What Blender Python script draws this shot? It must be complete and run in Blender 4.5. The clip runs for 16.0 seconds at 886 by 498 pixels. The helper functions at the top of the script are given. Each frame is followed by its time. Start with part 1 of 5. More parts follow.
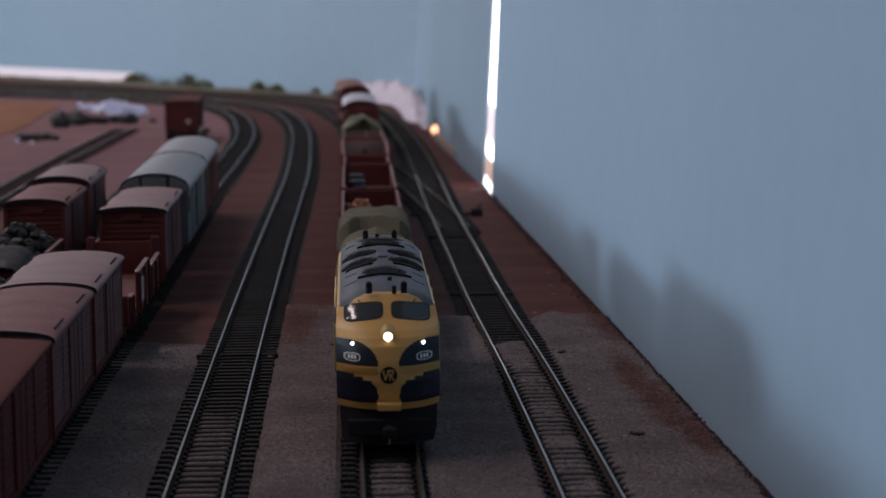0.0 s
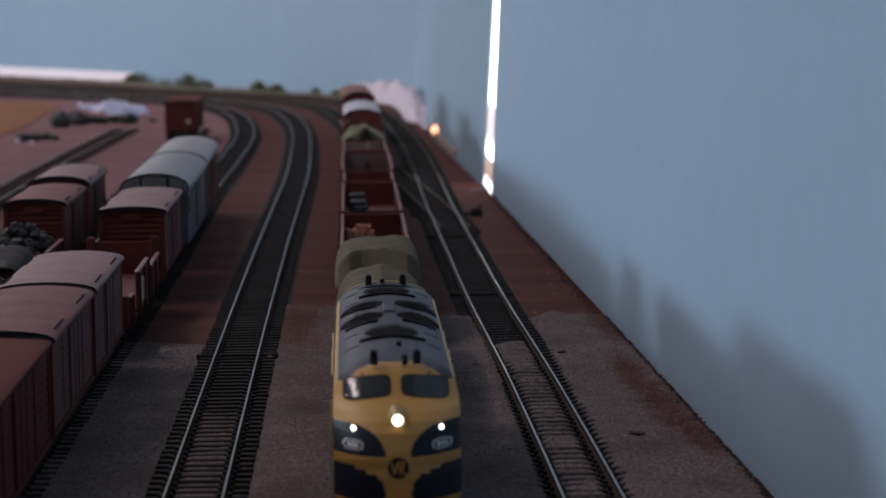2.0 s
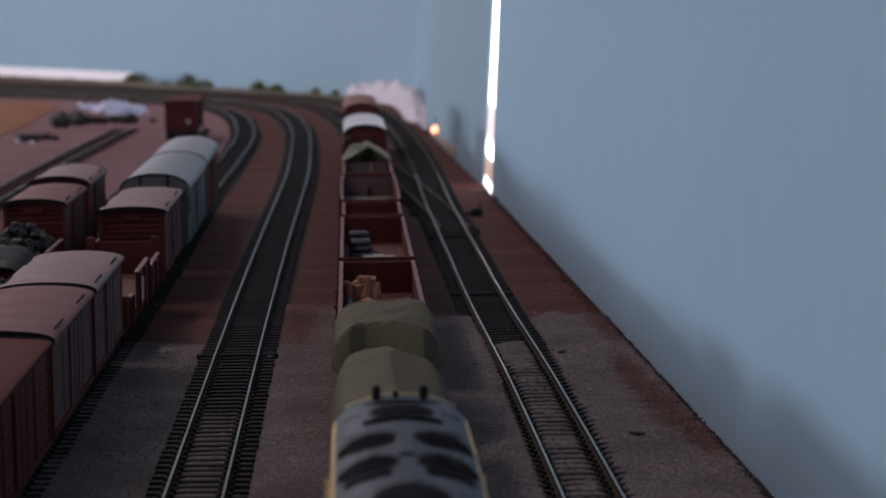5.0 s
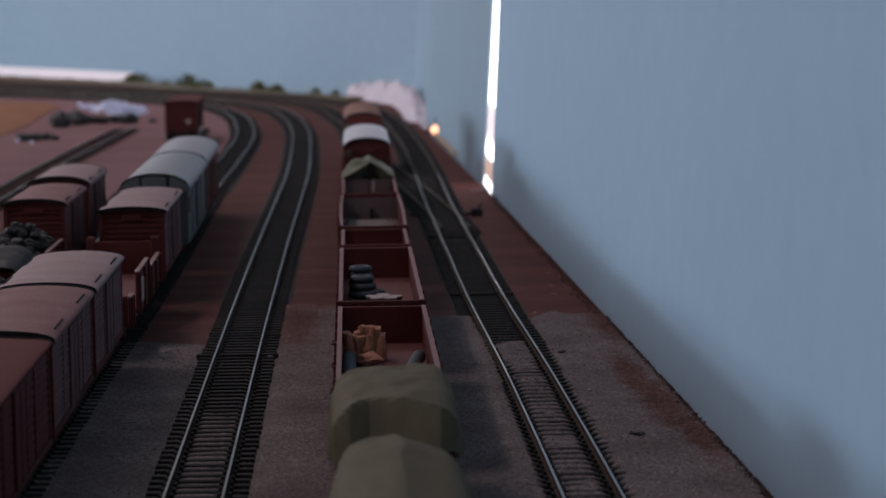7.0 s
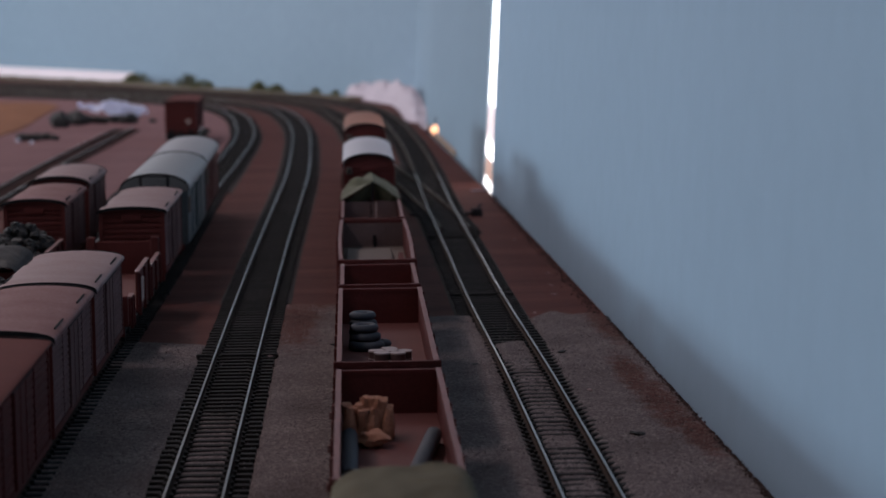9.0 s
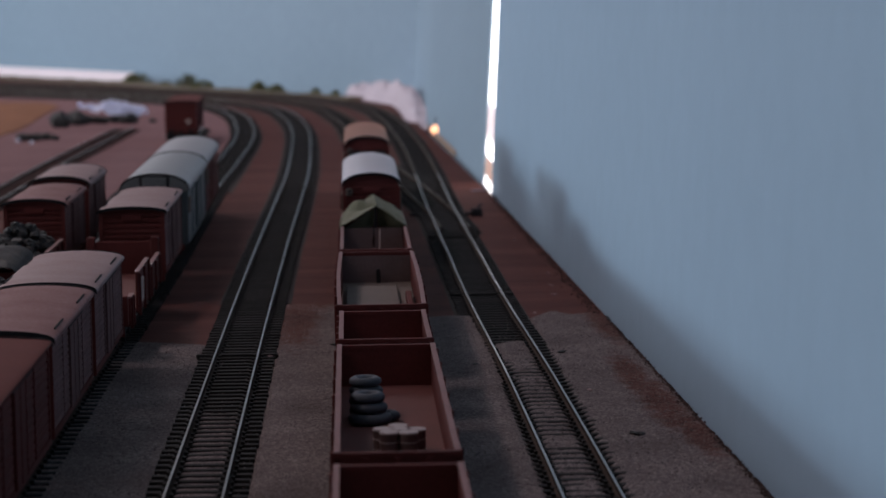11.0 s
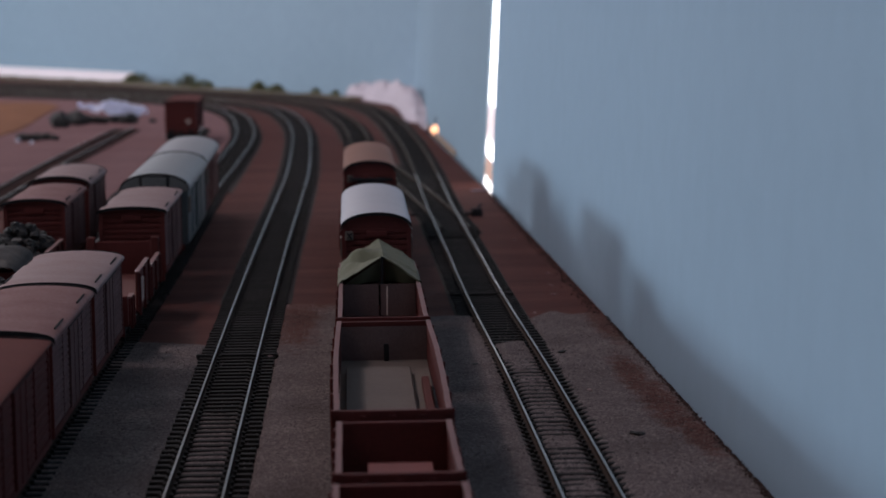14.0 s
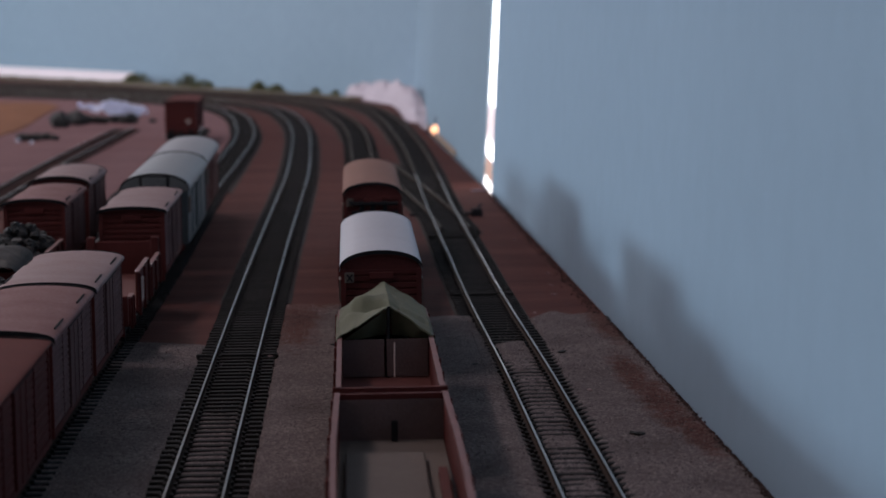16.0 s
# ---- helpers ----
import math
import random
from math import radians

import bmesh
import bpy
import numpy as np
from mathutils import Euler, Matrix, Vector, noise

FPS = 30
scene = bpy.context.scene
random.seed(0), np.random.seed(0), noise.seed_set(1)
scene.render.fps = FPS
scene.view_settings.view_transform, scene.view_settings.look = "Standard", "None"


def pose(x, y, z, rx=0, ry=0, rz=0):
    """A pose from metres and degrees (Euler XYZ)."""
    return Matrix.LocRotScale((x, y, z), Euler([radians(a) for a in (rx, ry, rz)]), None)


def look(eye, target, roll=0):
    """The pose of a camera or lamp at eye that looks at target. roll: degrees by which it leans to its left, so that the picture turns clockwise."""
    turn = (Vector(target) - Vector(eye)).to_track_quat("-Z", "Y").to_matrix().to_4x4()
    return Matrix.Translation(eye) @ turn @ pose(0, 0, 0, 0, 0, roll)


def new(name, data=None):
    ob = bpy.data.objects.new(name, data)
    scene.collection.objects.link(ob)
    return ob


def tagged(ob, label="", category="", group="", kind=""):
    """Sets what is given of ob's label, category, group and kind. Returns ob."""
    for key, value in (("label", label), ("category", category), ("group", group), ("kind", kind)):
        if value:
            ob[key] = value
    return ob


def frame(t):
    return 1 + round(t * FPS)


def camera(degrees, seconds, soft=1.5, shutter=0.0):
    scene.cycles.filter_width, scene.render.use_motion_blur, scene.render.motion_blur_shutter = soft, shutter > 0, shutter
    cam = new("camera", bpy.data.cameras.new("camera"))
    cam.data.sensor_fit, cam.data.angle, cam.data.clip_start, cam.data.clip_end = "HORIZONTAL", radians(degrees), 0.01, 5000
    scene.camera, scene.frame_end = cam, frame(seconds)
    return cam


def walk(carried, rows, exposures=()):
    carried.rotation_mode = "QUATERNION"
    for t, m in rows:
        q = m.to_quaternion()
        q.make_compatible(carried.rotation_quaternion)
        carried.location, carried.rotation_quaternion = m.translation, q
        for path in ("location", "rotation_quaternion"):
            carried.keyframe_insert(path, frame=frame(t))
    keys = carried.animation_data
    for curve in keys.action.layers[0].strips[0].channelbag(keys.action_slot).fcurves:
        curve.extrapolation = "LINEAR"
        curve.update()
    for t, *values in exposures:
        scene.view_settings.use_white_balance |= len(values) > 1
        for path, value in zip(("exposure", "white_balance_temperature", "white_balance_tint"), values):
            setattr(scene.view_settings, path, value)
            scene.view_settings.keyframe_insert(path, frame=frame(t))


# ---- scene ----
# Camera: fixed on a small stand at the end of the layout, 14 cm above the rails.
cam = camera(21.5036, 16.0, soft=1.6)
cam.data.dof.use_dof = True
cam.data.dof.focus_distance = 0.82
cam.data.dof.aperture_fstop = 29.0
RT = 0.0045                                    # rail top above the baseboard
EYE = (0.0, 0.0, 0.14113 + RT)
AIM = (0.03877, 0.99289, 0.14113 + RT - 0.11252)
VIEW = look(EYE, AIM, -0.7075)
walk(cam, [(0.0, VIEW), (16.0, VIEW)], exposures=[(0.0, 0.0), (16.0, 0.0)])

# ---- world and lights ----
world = bpy.data.worlds.new("world")
scene.world = world
world.use_nodes = True
world.node_tree.nodes["Background"].inputs[0].default_value = (0.75, 0.85, 1.0, 1)
world.node_tree.nodes["Background"].inputs[1].default_value = 0.02


def area_lamp(name, eye, target, sx, sy, watts, colour):
    data = bpy.data.lights.new(name, "AREA")
    data.shape, data.size, data.size_y = "RECTANGLE", sx, sy
    data.energy, data.color = watts, colour
    ob = new(name, data)
    ob.matrix_world = look(eye, target)
    return ob


area_lamp("window_light_near", (-2.59, 0.95, 0.36), (0.1, 0.85, 0.02), 1.1, 0.26, 20.5, (0.735, 0.865, 1.0))
area_lamp("window_light_far", (-2.59, 3.7, 0.50), (-0.3, 3.6, 0.05), 1.2, 0.8, 28.5, (0.86, 0.91, 1.0))
area_lamp("ceiling_light_front", (-0.95, 0.75, 1.37), (-0.95, 0.75, 0.0), 0.16, 1.2, 7.7, (1.0, 0.80, 0.82))
area_lamp("ceiling_light_back", (-0.8, 2.9, 1.37), (-0.8, 2.9, 0.0), 0.3, 1.2, 13.0, (1.0, 0.87, 0.92))


# ---- materials ----
def mat(name, base, rough=0.6, metal=0.0, dark=0.7, scale=60.0, bump=0.15, fine=900.0, tint=None, emit=None, power=0.0,
        stretch=(1, 1, 1), spec=0.4, island=0.0, objrand=0.0):
    """A surface with broad stains and fine grain; lengths are in metres."""
    m = bpy.data.materials.new(name)
    m.use_nodes = True
    nt = m.node_tree
    b = nt.nodes["Principled BSDF"]
    tc = nt.nodes.new("ShaderNodeTexCoord")
    mp = nt.nodes.new("ShaderNodeMapping")
    mp.inputs["Scale"].default_value = stretch
    nt.links.new(tc.outputs["Object"], mp.inputs["Vector"])
    n1 = nt.nodes.new("ShaderNodeTexNoise")
    n1.inputs["Scale"].default_value, n1.inputs["Detail"].default_value = scale, 5.0
    n2 = nt.nodes.new("ShaderNodeTexNoise")
    n2.inputs["Scale"].default_value, n2.inputs["Detail"].default_value = fine, 3.0
    for n in (n1, n2):
        nt.links.new(mp.outputs[0], n.inputs["Vector"])
    ramp = nt.nodes.new("ShaderNodeValToRGB")
    ramp.color_ramp.elements[0].position, ramp.color_ramp.elements[1].position = 0.32, 0.68
    lo = tint or tuple(c * dark for c in base)
    ramp.color_ramp.elements[0].color = (*lo, 1)
    ramp.color_ramp.elements[1].color = (*base, 1)
    mix = nt.nodes.new("ShaderNodeMath")
    mix.operation = "MULTIPLY_ADD"
    mix.inputs[1].default_value = 0.45
    nt.links.new(n2.outputs[0], mix.inputs[0])
    sc = nt.nodes.new("ShaderNodeMath")
    sc.operation = "MULTIPLY"
    sc.inputs[1].default_value = 0.55
    nt.links.new(n1.outputs[0], sc.inputs[0])
    nt.links.new(sc.outputs[0], mix.inputs[2])
    nt.links.new(mix.outputs[0], ramp.inputs[0])
    colour = ramp.outputs[0]
    if objrand or island:
        src = nt.nodes.new("ShaderNodeObjectInfo").outputs["Random"] if objrand else nt.nodes.new("ShaderNodeNewGeometry").outputs["Random Per Island"]
        hv = nt.nodes.new("ShaderNodeHueSaturation")
        mr = nt.nodes.new("ShaderNodeMapRange")
        mr.inputs[3].default_value, mr.inputs[4].default_value = 1 - (objrand or island), 1 + (objrand or island)
        nt.links.new(src, mr.inputs[0])
        nt.links.new(mr.outputs[0], hv.inputs["Value"])
        nt.links.new(colour, hv.inputs["Color"])
        colour = hv.outputs[0]
    nt.links.new(colour, b.inputs["Base Color"])
    b.inputs["Roughness"].default_value, b.inputs["Metallic"].default_value = rough, metal
    b.inputs["Specular IOR Level"].default_value = spec
    if bump:
        bp = nt.nodes.new("ShaderNodeBump")
        bp.inputs["Strength"].default_value, bp.inputs["Distance"].default_value = bump, 0.001
        nt.links.new(n2.outputs[0], bp.inputs["Height"])
        nt.links.new(bp.outputs[0], b.inputs["Normal"])
    if emit:
        b.inputs["Emission Color"].default_value = (*emit, 1)
        b.inputs["Emission Strength"].default_value = power
    return m


M = {}
M["board"] = mat("painted_plywood", (0.116, 0.046, 0.040), 0.75, dark=0.42, scale=16, fine=140, bump=0.3, stretch=(0.22, 2.6, 1), spec=0.04)
M["underlay"] = mat("dark_underlay", (0.037, 0.030, 0.028), 0.8, scale=25, fine=600, bump=0.3, spec=0.12)
M["farbed"] = mat("far_ballast", (0.078, 0.066, 0.062), 1.0, scale=20, fine=500, bump=0.6, spec=0.03)
# Board red lifted to pink, painting in the far window's glow.
M["windowglow"] = mat("pinkish_window_glow", (0.20, 0.114, 0.120), 0.95, dark=0.62, scale=14, fine=160, bump=0.3, stretch=(0.4, 1.6, 1), spec=0.05)
M["tan"] = mat("orange_earth", (0.215, 0.100, 0.058), 0.95, dark=0.55, scale=22, fine=300, bump=0.5, spec=0.1)
M["sleeper"] = mat("black_plastic_sleeper", (0.026, 0.024, 0.024), 0.7, scale=200, fine=1500, bump=0.2, objrand=0.25, spec=0.06)
M["rail"] = mat("nickel_silver_rail", (0.46, 0.46, 0.45), 0.28, metal=0.95, scale=60, fine=1500, bump=0.08, tint=(0.26, 0.22, 0.19))
M["dullrail"] = mat("dusty_far_rail", (0.105, 0.10, 0.09), 0.7, metal=0.2, scale=60, fine=900, bump=0.1)
M["dustsleeper"] = mat("dust_covered_sleeper", (0.075, 0.048, 0.046), 0.9, scale=120, fine=900, bump=0.2, spec=0.05)
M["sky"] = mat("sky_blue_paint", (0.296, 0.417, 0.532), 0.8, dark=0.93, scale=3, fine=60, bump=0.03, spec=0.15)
# Same sky-blue, its colour darkened to offset the strong light on the far board.
M["sky2"] = mat("sky_blue_far_darkened", (0.252, 0.345, 0.425), 0.8, dark=0.92, scale=3, fine=60, bump=0.03, spec=0.15)
M["edge"] = mat("raw_board_edge", (0.20, 0.14, 0.09), 0.85, scale=40, fine=500)
M["white"] = mat("white_plaster", (0.50, 0.44, 0.49), 0.9, dark=0.85, scale=25, fine=300, bump=0.3)
M["plaster"] = mat("room_plaster", (0.66, 0.65, 0.64), 0.9, dark=0.93, scale=2, fine=60, bump=0.05)
M["floor"] = mat("room_carpet", (0.16, 0.14, 0.12), 0.95, scale=4, fine=200, bump=0.3)
# Emissive tints that imitate the lit space behind the backdrop gap.
M["glow"] = mat("bright_gap_glow", (0.8, 0.8, 0.8), 0.6, bump=0, emit=(1.0, 0.93, 0.92), power=3.5)
M["glow_pink"] = mat("dim_pink_gap_glow", (0.8, 0.7, 0.7), 0.6, bump=0, emit=(1.0, 0.76, 0.72), power=0.8)
M["glow_tan"] = mat("dim_tan_gap_glow", (0.6, 0.4, 0.3), 0.6, bump=0, emit=(1.0, 0.58, 0.47), power=0.42)
M["bulb"] = mat("warm_bulb", (0.9, 0.7, 0.5), 0.4, bump=0, emit=(1.0, 0.47, 0.24), power=2.0)
M["lamp"] = mat("white_headlight", (0.9, 0.9, 0.9), 0.3, bump=0, emit=(1.0, 0.95, 0.9), power=5.0)
M["yellow"] = mat("yellow_paint", (0.53, 0.295, 0.082), 0.42, dark=0.88, scale=60, fine=900, bump=0.02)
M["navy"] = mat("dark_blue_paint", (0.014, 0.018, 0.032), 0.4, spec=0.2, scale=60, fine=900, bump=0.02)
M["roofgrey"] = mat("silver_grey_roof", (0.068, 0.076, 0.096), 0.5, dark=0.75, scale=50, fine=900, bump=0.04, spec=0.15)
M["black"] = mat("black_frame", (0.021, 0.020, 0.023), 0.75, spec=0.1, scale=120, fine=1200, bump=0.1)
M["glass"] = mat("smoked_glass", (0.030, 0.034, 0.037), 0.06, dark=0.8, bump=0, spec=0.5)
M["red"] = mat("wagon_red", (0.104, 0.024, 0.0225), 0.7, spec=0.15, dark=0.68, scale=50, fine=900, bump=0.06, objrand=0.12)
M["redtop"] = mat("wagon_red_worn_edge", (0.19, 0.082, 0.080), 0.6, dark=0.7, scale=120, fine=900, bump=0.06)
M["redfloor"] = mat("wagon_red_floor", (0.122, 0.034, 0.030), 0.8, dark=0.7, scale=60, fine=900, bump=0.08)
M["roofred"] = mat("dusty_red_roof", (0.245, 0.148, 0.148), 0.7, scale=45, fine=900, bump=0.05, tint=(0.15, 0.062, 0.060), spec=0.08)
M["roofbrown"] = mat("brown_red_roof", (0.205, 0.088, 0.060), 0.75, dark=0.8, scale=40, fine=900, bump=0.05)
M["rooflight"] = mat("pale_grey_roof", (0.27, 0.275, 0.295), 0.55, dark=0.8, scale=45, fine=900, bump=0.05)
M["roofwhite"] = mat("white_roof", (0.43, 0.42, 0.46), 0.55, dark=0.86, scale=40, fine=900, bump=0.03)
M["bluevan"] = mat("grey_blue_van", (0.062, 0.082, 0.094), 0.6, scale=60, fine=900, bump=0.05)
M["tarp"] = mat("olive_tarpaulin", (0.116, 0.100, 0.068), 0.9, spec=0.1, dark=0.75, scale=60, fine=1600, bump=0.2)
M["tarp2"] = mat("green_tarpaulin", (0.118, 0.118, 0.074), 0.8, dark=0.7, scale=60, fine=1600, bump=0.2)
M["bale"] = mat("orange_straw", (0.44, 0.20, 0.13), 0.9, dark=0.55, scale=150, fine=1200, bump=0.5)
M["tyre"] = mat("dusty_rubber", (0.048, 0.056, 0.074), 0.7, scale=200, fine=1200, bump=0.2)
M["sheet"] = mat("beige_card", (0.135, 0.104, 0.090), 0.85, dark=0.75, scale=30, fine=700, bump=0.1)
M["sack"] = mat("pale_sacking", (0.48, 0.36, 0.33), 0.9, scale=200, fine=1200, bump=0.3)
M["leaf"] = mat("dry_foliage", (0.105, 0.110, 0.045), 0.9, dark=0.4, scale=150, fine=900, bump=0.3, island=0.35)
M["coal"] = mat("dark_lumps", (0.026, 0.025, 0.026), 0.7, dark=0.5, scale=200, fine=900, bump=0.6)
M["tin"] = mat("pale_tin_lid", (0.36, 0.29, 0.29), 0.5, dark=0.8, scale=200, fine=1200, bump=0.1)
M["tinside"] = mat("dark_printed_tin", (0.105, 0.060, 0.058), 0.5, dark=0.6, scale=250, fine=1200, bump=0.1)
M["ice"] = mat("bluish_white_plastic", (0.78, 0.82, 1.0), 0.4, dark=0.8, scale=30, fine=300, bump=0.3)


M["rust"] = mat("rusty_rail_side", (0.050, 0.034, 0.028), 0.9, spec=0.1, scale=90, fine=900, bump=0.2)
# Dusty red, paled further to paint in light bounced off the backdrop.
M["dusty"] = mat("dusty_bounce_lit_red", (0.175, 0.100, 0.100), 0.9, spec=0.08, dark=0.6, scale=90, fine=900, bump=0.15, objrand=0.08)
M["curtain"] = mat("dark_brown_canvas", (0.15, 0.100, 0.100), 0.9, scale=90, fine=1200, bump=0.2)


def speckle(name, cols, brown, cell, patches):
    """Stone grains, each with its own shade, and reddish earth where the spread is thin.
    patches: centre, half width and half length of each worn place."""
    m = bpy.data.materials.new(name)
    m.use_nodes = True
    nt = m.node_tree
    p = nt.nodes["Principled BSDF"]

    def node(kind, **values):
        n = nt.nodes.new("ShaderNode" + kind)
        for k, v in values.items():
            n.inputs[k].default_value = v
        return n

    def maths(op, x, y):
        n = nt.nodes.new("ShaderNodeMath")
        n.operation = op
        for k, v in enumerate((x, y)):
            if isinstance(v, float):
                n.inputs[k].default_value = v
            else:
                nt.links.new(v, n.inputs[k])
        return n.outputs[0]
    tc = node("TexCoord")
    vo = node("TexVoronoi", Scale=cell)
    nt.links.new(tc.outputs["Object"], vo.inputs["Vector"])
    sep = node("SeparateColor")
    nt.links.new(vo.outputs["Color"], sep.inputs[0])

    def ramp(tab):
        rp = node("ValToRGB")
        e = rp.color_ramp.elements
        e[0].position, e[0].color = 0.0, (*tab[0], 1)
        e[1].position, e[1].color = 1.0, (*tab[-1], 1)
        for k, c in enumerate(tab[1:-1]):
            e.new((k + 1) / (len(tab) - 1)).color = (*c, 1)
        nt.links.new(sep.outputs[0], rp.inputs[0])
        return rp.outputs[0]
    broad = node("TexNoise", Scale=30.0, Detail=7.0)
    edge = node("TexNoise", Scale=160.0, Detail=6.0, Roughness=0.7)
    for n in (broad, edge):
        nt.links.new(tc.outputs["Object"], n.inputs["Vector"])
    far = 9.0
    for cx, cy, rx, ry in patches:
        mp = node("Mapping", Location=(-cx / rx, -cy / ry, 0.0), Scale=(1 / rx, 1 / ry, 0.0))
        nt.links.new(tc.outputs["Object"], mp.inputs["Vector"])
        ln = nt.nodes.new("ShaderNodeVectorMath")
        ln.operation = "LENGTH"
        nt.links.new(mp.outputs[0], ln.inputs[0])
        far = maths("MINIMUM", ln.outputs["Value"], far)
    wobble = maths("MULTIPLY", maths("SUBTRACT", edge.outputs[0], 0.5), 2.4)
    mask = node("MapRange")
    mask.inputs[1].default_value, mask.inputs[2].default_value, mask.inputs[3].default_value, mask.inputs[4].default_value = 0.70, 1.45, 0.85, 0.0
    nt.links.new(maths("ADD", far, wobble), mask.inputs[0])
    mx = nt.nodes.new("ShaderNodeMix")
    mx.data_type = "RGBA"
    nt.links.new(mask.outputs[0], mx.inputs[0])
    nt.links.new(ramp(cols), mx.inputs[6])
    nt.links.new(ramp(brown), mx.inputs[7])
    mr = node("MapRange")
    mr.inputs[1].default_value, mr.inputs[2].default_value, mr.inputs[3].default_value, mr.inputs[4].default_value = 0.3, 0.7, 0.74, 1.16
    nt.links.new(broad.outputs[0], mr.inputs[0])
    mu = nt.nodes.new("ShaderNodeMix")
    mu.data_type, mu.blend_type = "RGBA", "MULTIPLY"
    mu.inputs[0].default_value = 1.0
    nt.links.new(mx.outputs[2], mu.inputs[6])
    nt.links.new(mr.outputs[0], mu.inputs[7])
    nt.links.new(mu.outputs[2], p.inputs["Base Color"])
    p.inputs["Roughness"].default_value = 0.95
    p.inputs["Specular IOR Level"].default_value = 0.03
    bp = nt.nodes.new("ShaderNodeBump")
    bp.invert = True
    bp.inputs["Strength"].default_value, bp.inputs["Distance"].default_value = 0.9, 0.0004
    nt.links.new(vo.outputs["Distance"], bp.inputs["Height"])
    nt.links.new(bp.outputs[0], p.inputs["Normal"])
    return m


M["gravel"] = speckle("grey_gravel_grains", ((0.078, 0.062, 0.062), (0.122, 0.097, 0.096), (0.145, 0.117, 0.116), (0.165, 0.135, 0.133), (0.25, 0.21, 0.205)),
                      ((0.045, 0.019, 0.016), (0.080, 0.032, 0.026), (0.095, 0.038, 0.031), (0.105, 0.050, 0.043), (0.17, 0.115, 0.108)), 1700.0,
                      ((0.1020, 0.845, 0.0050, 0.045), (0.1055, 0.790, 0.0062, 0.050), (0.1100, 0.735, 0.0050, 0.035), (0.1080, 0.985, 0.0065, 0.055), (-0.0245, 1.00, 0.0090, 0.065), (-0.0180, 1.075, 0.0160, 0.040)))
M["paneglass"] = mat("clear_pane", (0.9, 0.95, 1.0), 0.02, bump=0)
M["paneglass"].node_tree.nodes["Principled BSDF"].inputs["Transmission Weight"].default_value = 1.0
M["diffuser"] = mat("lit_diffuser", (0.8, 0.8, 0.8), 0.5, bump=0, emit=(1.0, 0.92, 0.9), power=1.0)
M["cream"] = mat("cream_line", (0.55, 0.42, 0.20), 0.5, scale=80, bump=0.02)
M["yellow2"] = mat("yellow_ridge", (0.40, 0.215, 0.045), 0.45, scale=80, bump=0.02)
M["platewhite"] = mat("off_white_plate", (0.85, 0.85, 0.83), 0.5, scale=80, bump=0.02)
M["rim"] = mat("headlight_rim", (0.45, 0.30, 0.12), 0.4, scale=80, bump=0.02)
M["soot"] = mat("sooty_black", (0.010, 0.010, 0.013), 0.8, spec=0.06, dark=0.6, scale=200, fine=1500, bump=0.2)
M["roofred2"] = mat("dusty_pink_grey_roof", (0.275, 0.205, 0.208), 0.7, scale=45, fine=900, bump=0.05, tint=(0.20, 0.118, 0.118), spec=0.2)
M["roofbrown2"] = mat("flat_red_roof", (0.125, 0.040, 0.036), 0.8, spec=0.08, scale=45, fine=900, bump=0.05)
M["roofgrey2"] = mat("grey_van_roof", (0.225, 0.245, 0.262), 0.55, dark=0.8, scale=45, fine=900, bump=0.05)
M["archgrey"] = mat("dull_grey_panel", (0.115, 0.122, 0.128), 0.6, scale=60, fine=900, bump=0.04)
M["redpanel"] = mat("bright_red_panel", (0.20, 0.050, 0.048), 0.6, scale=60, bump=0.05)
M["darktarp"] = mat("dark_grey_sheet", (0.042, 0.038, 0.037), 0.8, scale=90, fine=1200, bump=0.2)
M["grain"] = mat("loose_grain", (0.145, 0.118, 0.118), 0.95, dark=0.5, scale=200, fine=900, bump=0.2, island=0.6)
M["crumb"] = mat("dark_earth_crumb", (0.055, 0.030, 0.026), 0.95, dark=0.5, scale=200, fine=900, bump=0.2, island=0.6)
M["bank"] = mat("dry_grass_bank", (0.15, 0.125, 0.085), 0.95, dark=0.55, scale=60, fine=500, bump=0.6)
M["whiteglow"] = mat("white_strip", (0.90, 0.80, 0.84), 0.8, dark=0.93, scale=5, fine=100, bump=0.03)
# Pale orange that paints the bulb's glow on the wall foot.
M["bulbglow"] = mat("orange_bulb_glow", (0.42, 0.31, 0.24), 0.8, scale=40, fine=400, bump=0.1)
M["wire"] = mat("lilac_wire", (0.30, 0.26, 0.34), 0.5, scale=80, bump=0.02)


# ---- mesh helpers ----
def part(name, bm, material, parent=None, label=""):
    me = bpy.data.meshes.new(name)
    bm.to_mesh(me)
    bm.free()
    me.materials.append(material)
    ob = new(name, me)
    if parent:
        ob.parent = parent
    if label:
        ob["label"] = label
    return ob


def thing(name, label, category, m=None, group="", kind=""):
    ob = new(name)
    ob.empty_display_size = 0.01
    if m is not None:
        ob.matrix_basis = m
    return tagged(ob, label, category, group, kind)


def box(bm, x0, x1, y0, y1, z0, z1, bevel=0.0, turn=None):
    r = bmesh.ops.create_cube(bm, size=1.0)
    vs = r["verts"]
    c = Vector(((x0 + x1) / 2, (y0 + y1) / 2, (z0 + z1) / 2))
    for v in vs:
        p = Vector((v.co.x * (x1 - x0), v.co.y * (y1 - y0), v.co.z * (z1 - z0)))
        v.co = c + (turn @ p if turn else p)
    if bevel:
        es = list({e for v in vs for e in v.link_edges})
        bmesh.ops.bevel(bm, geom=es, offset=bevel, segments=1, affect="EDGES")
    return bm


def boxed(x0, x1, y0, y1, z0, z1, bevel=0.0):
    return box(bmesh.new(), x0, x1, y0, y1, z0, z1, bevel)


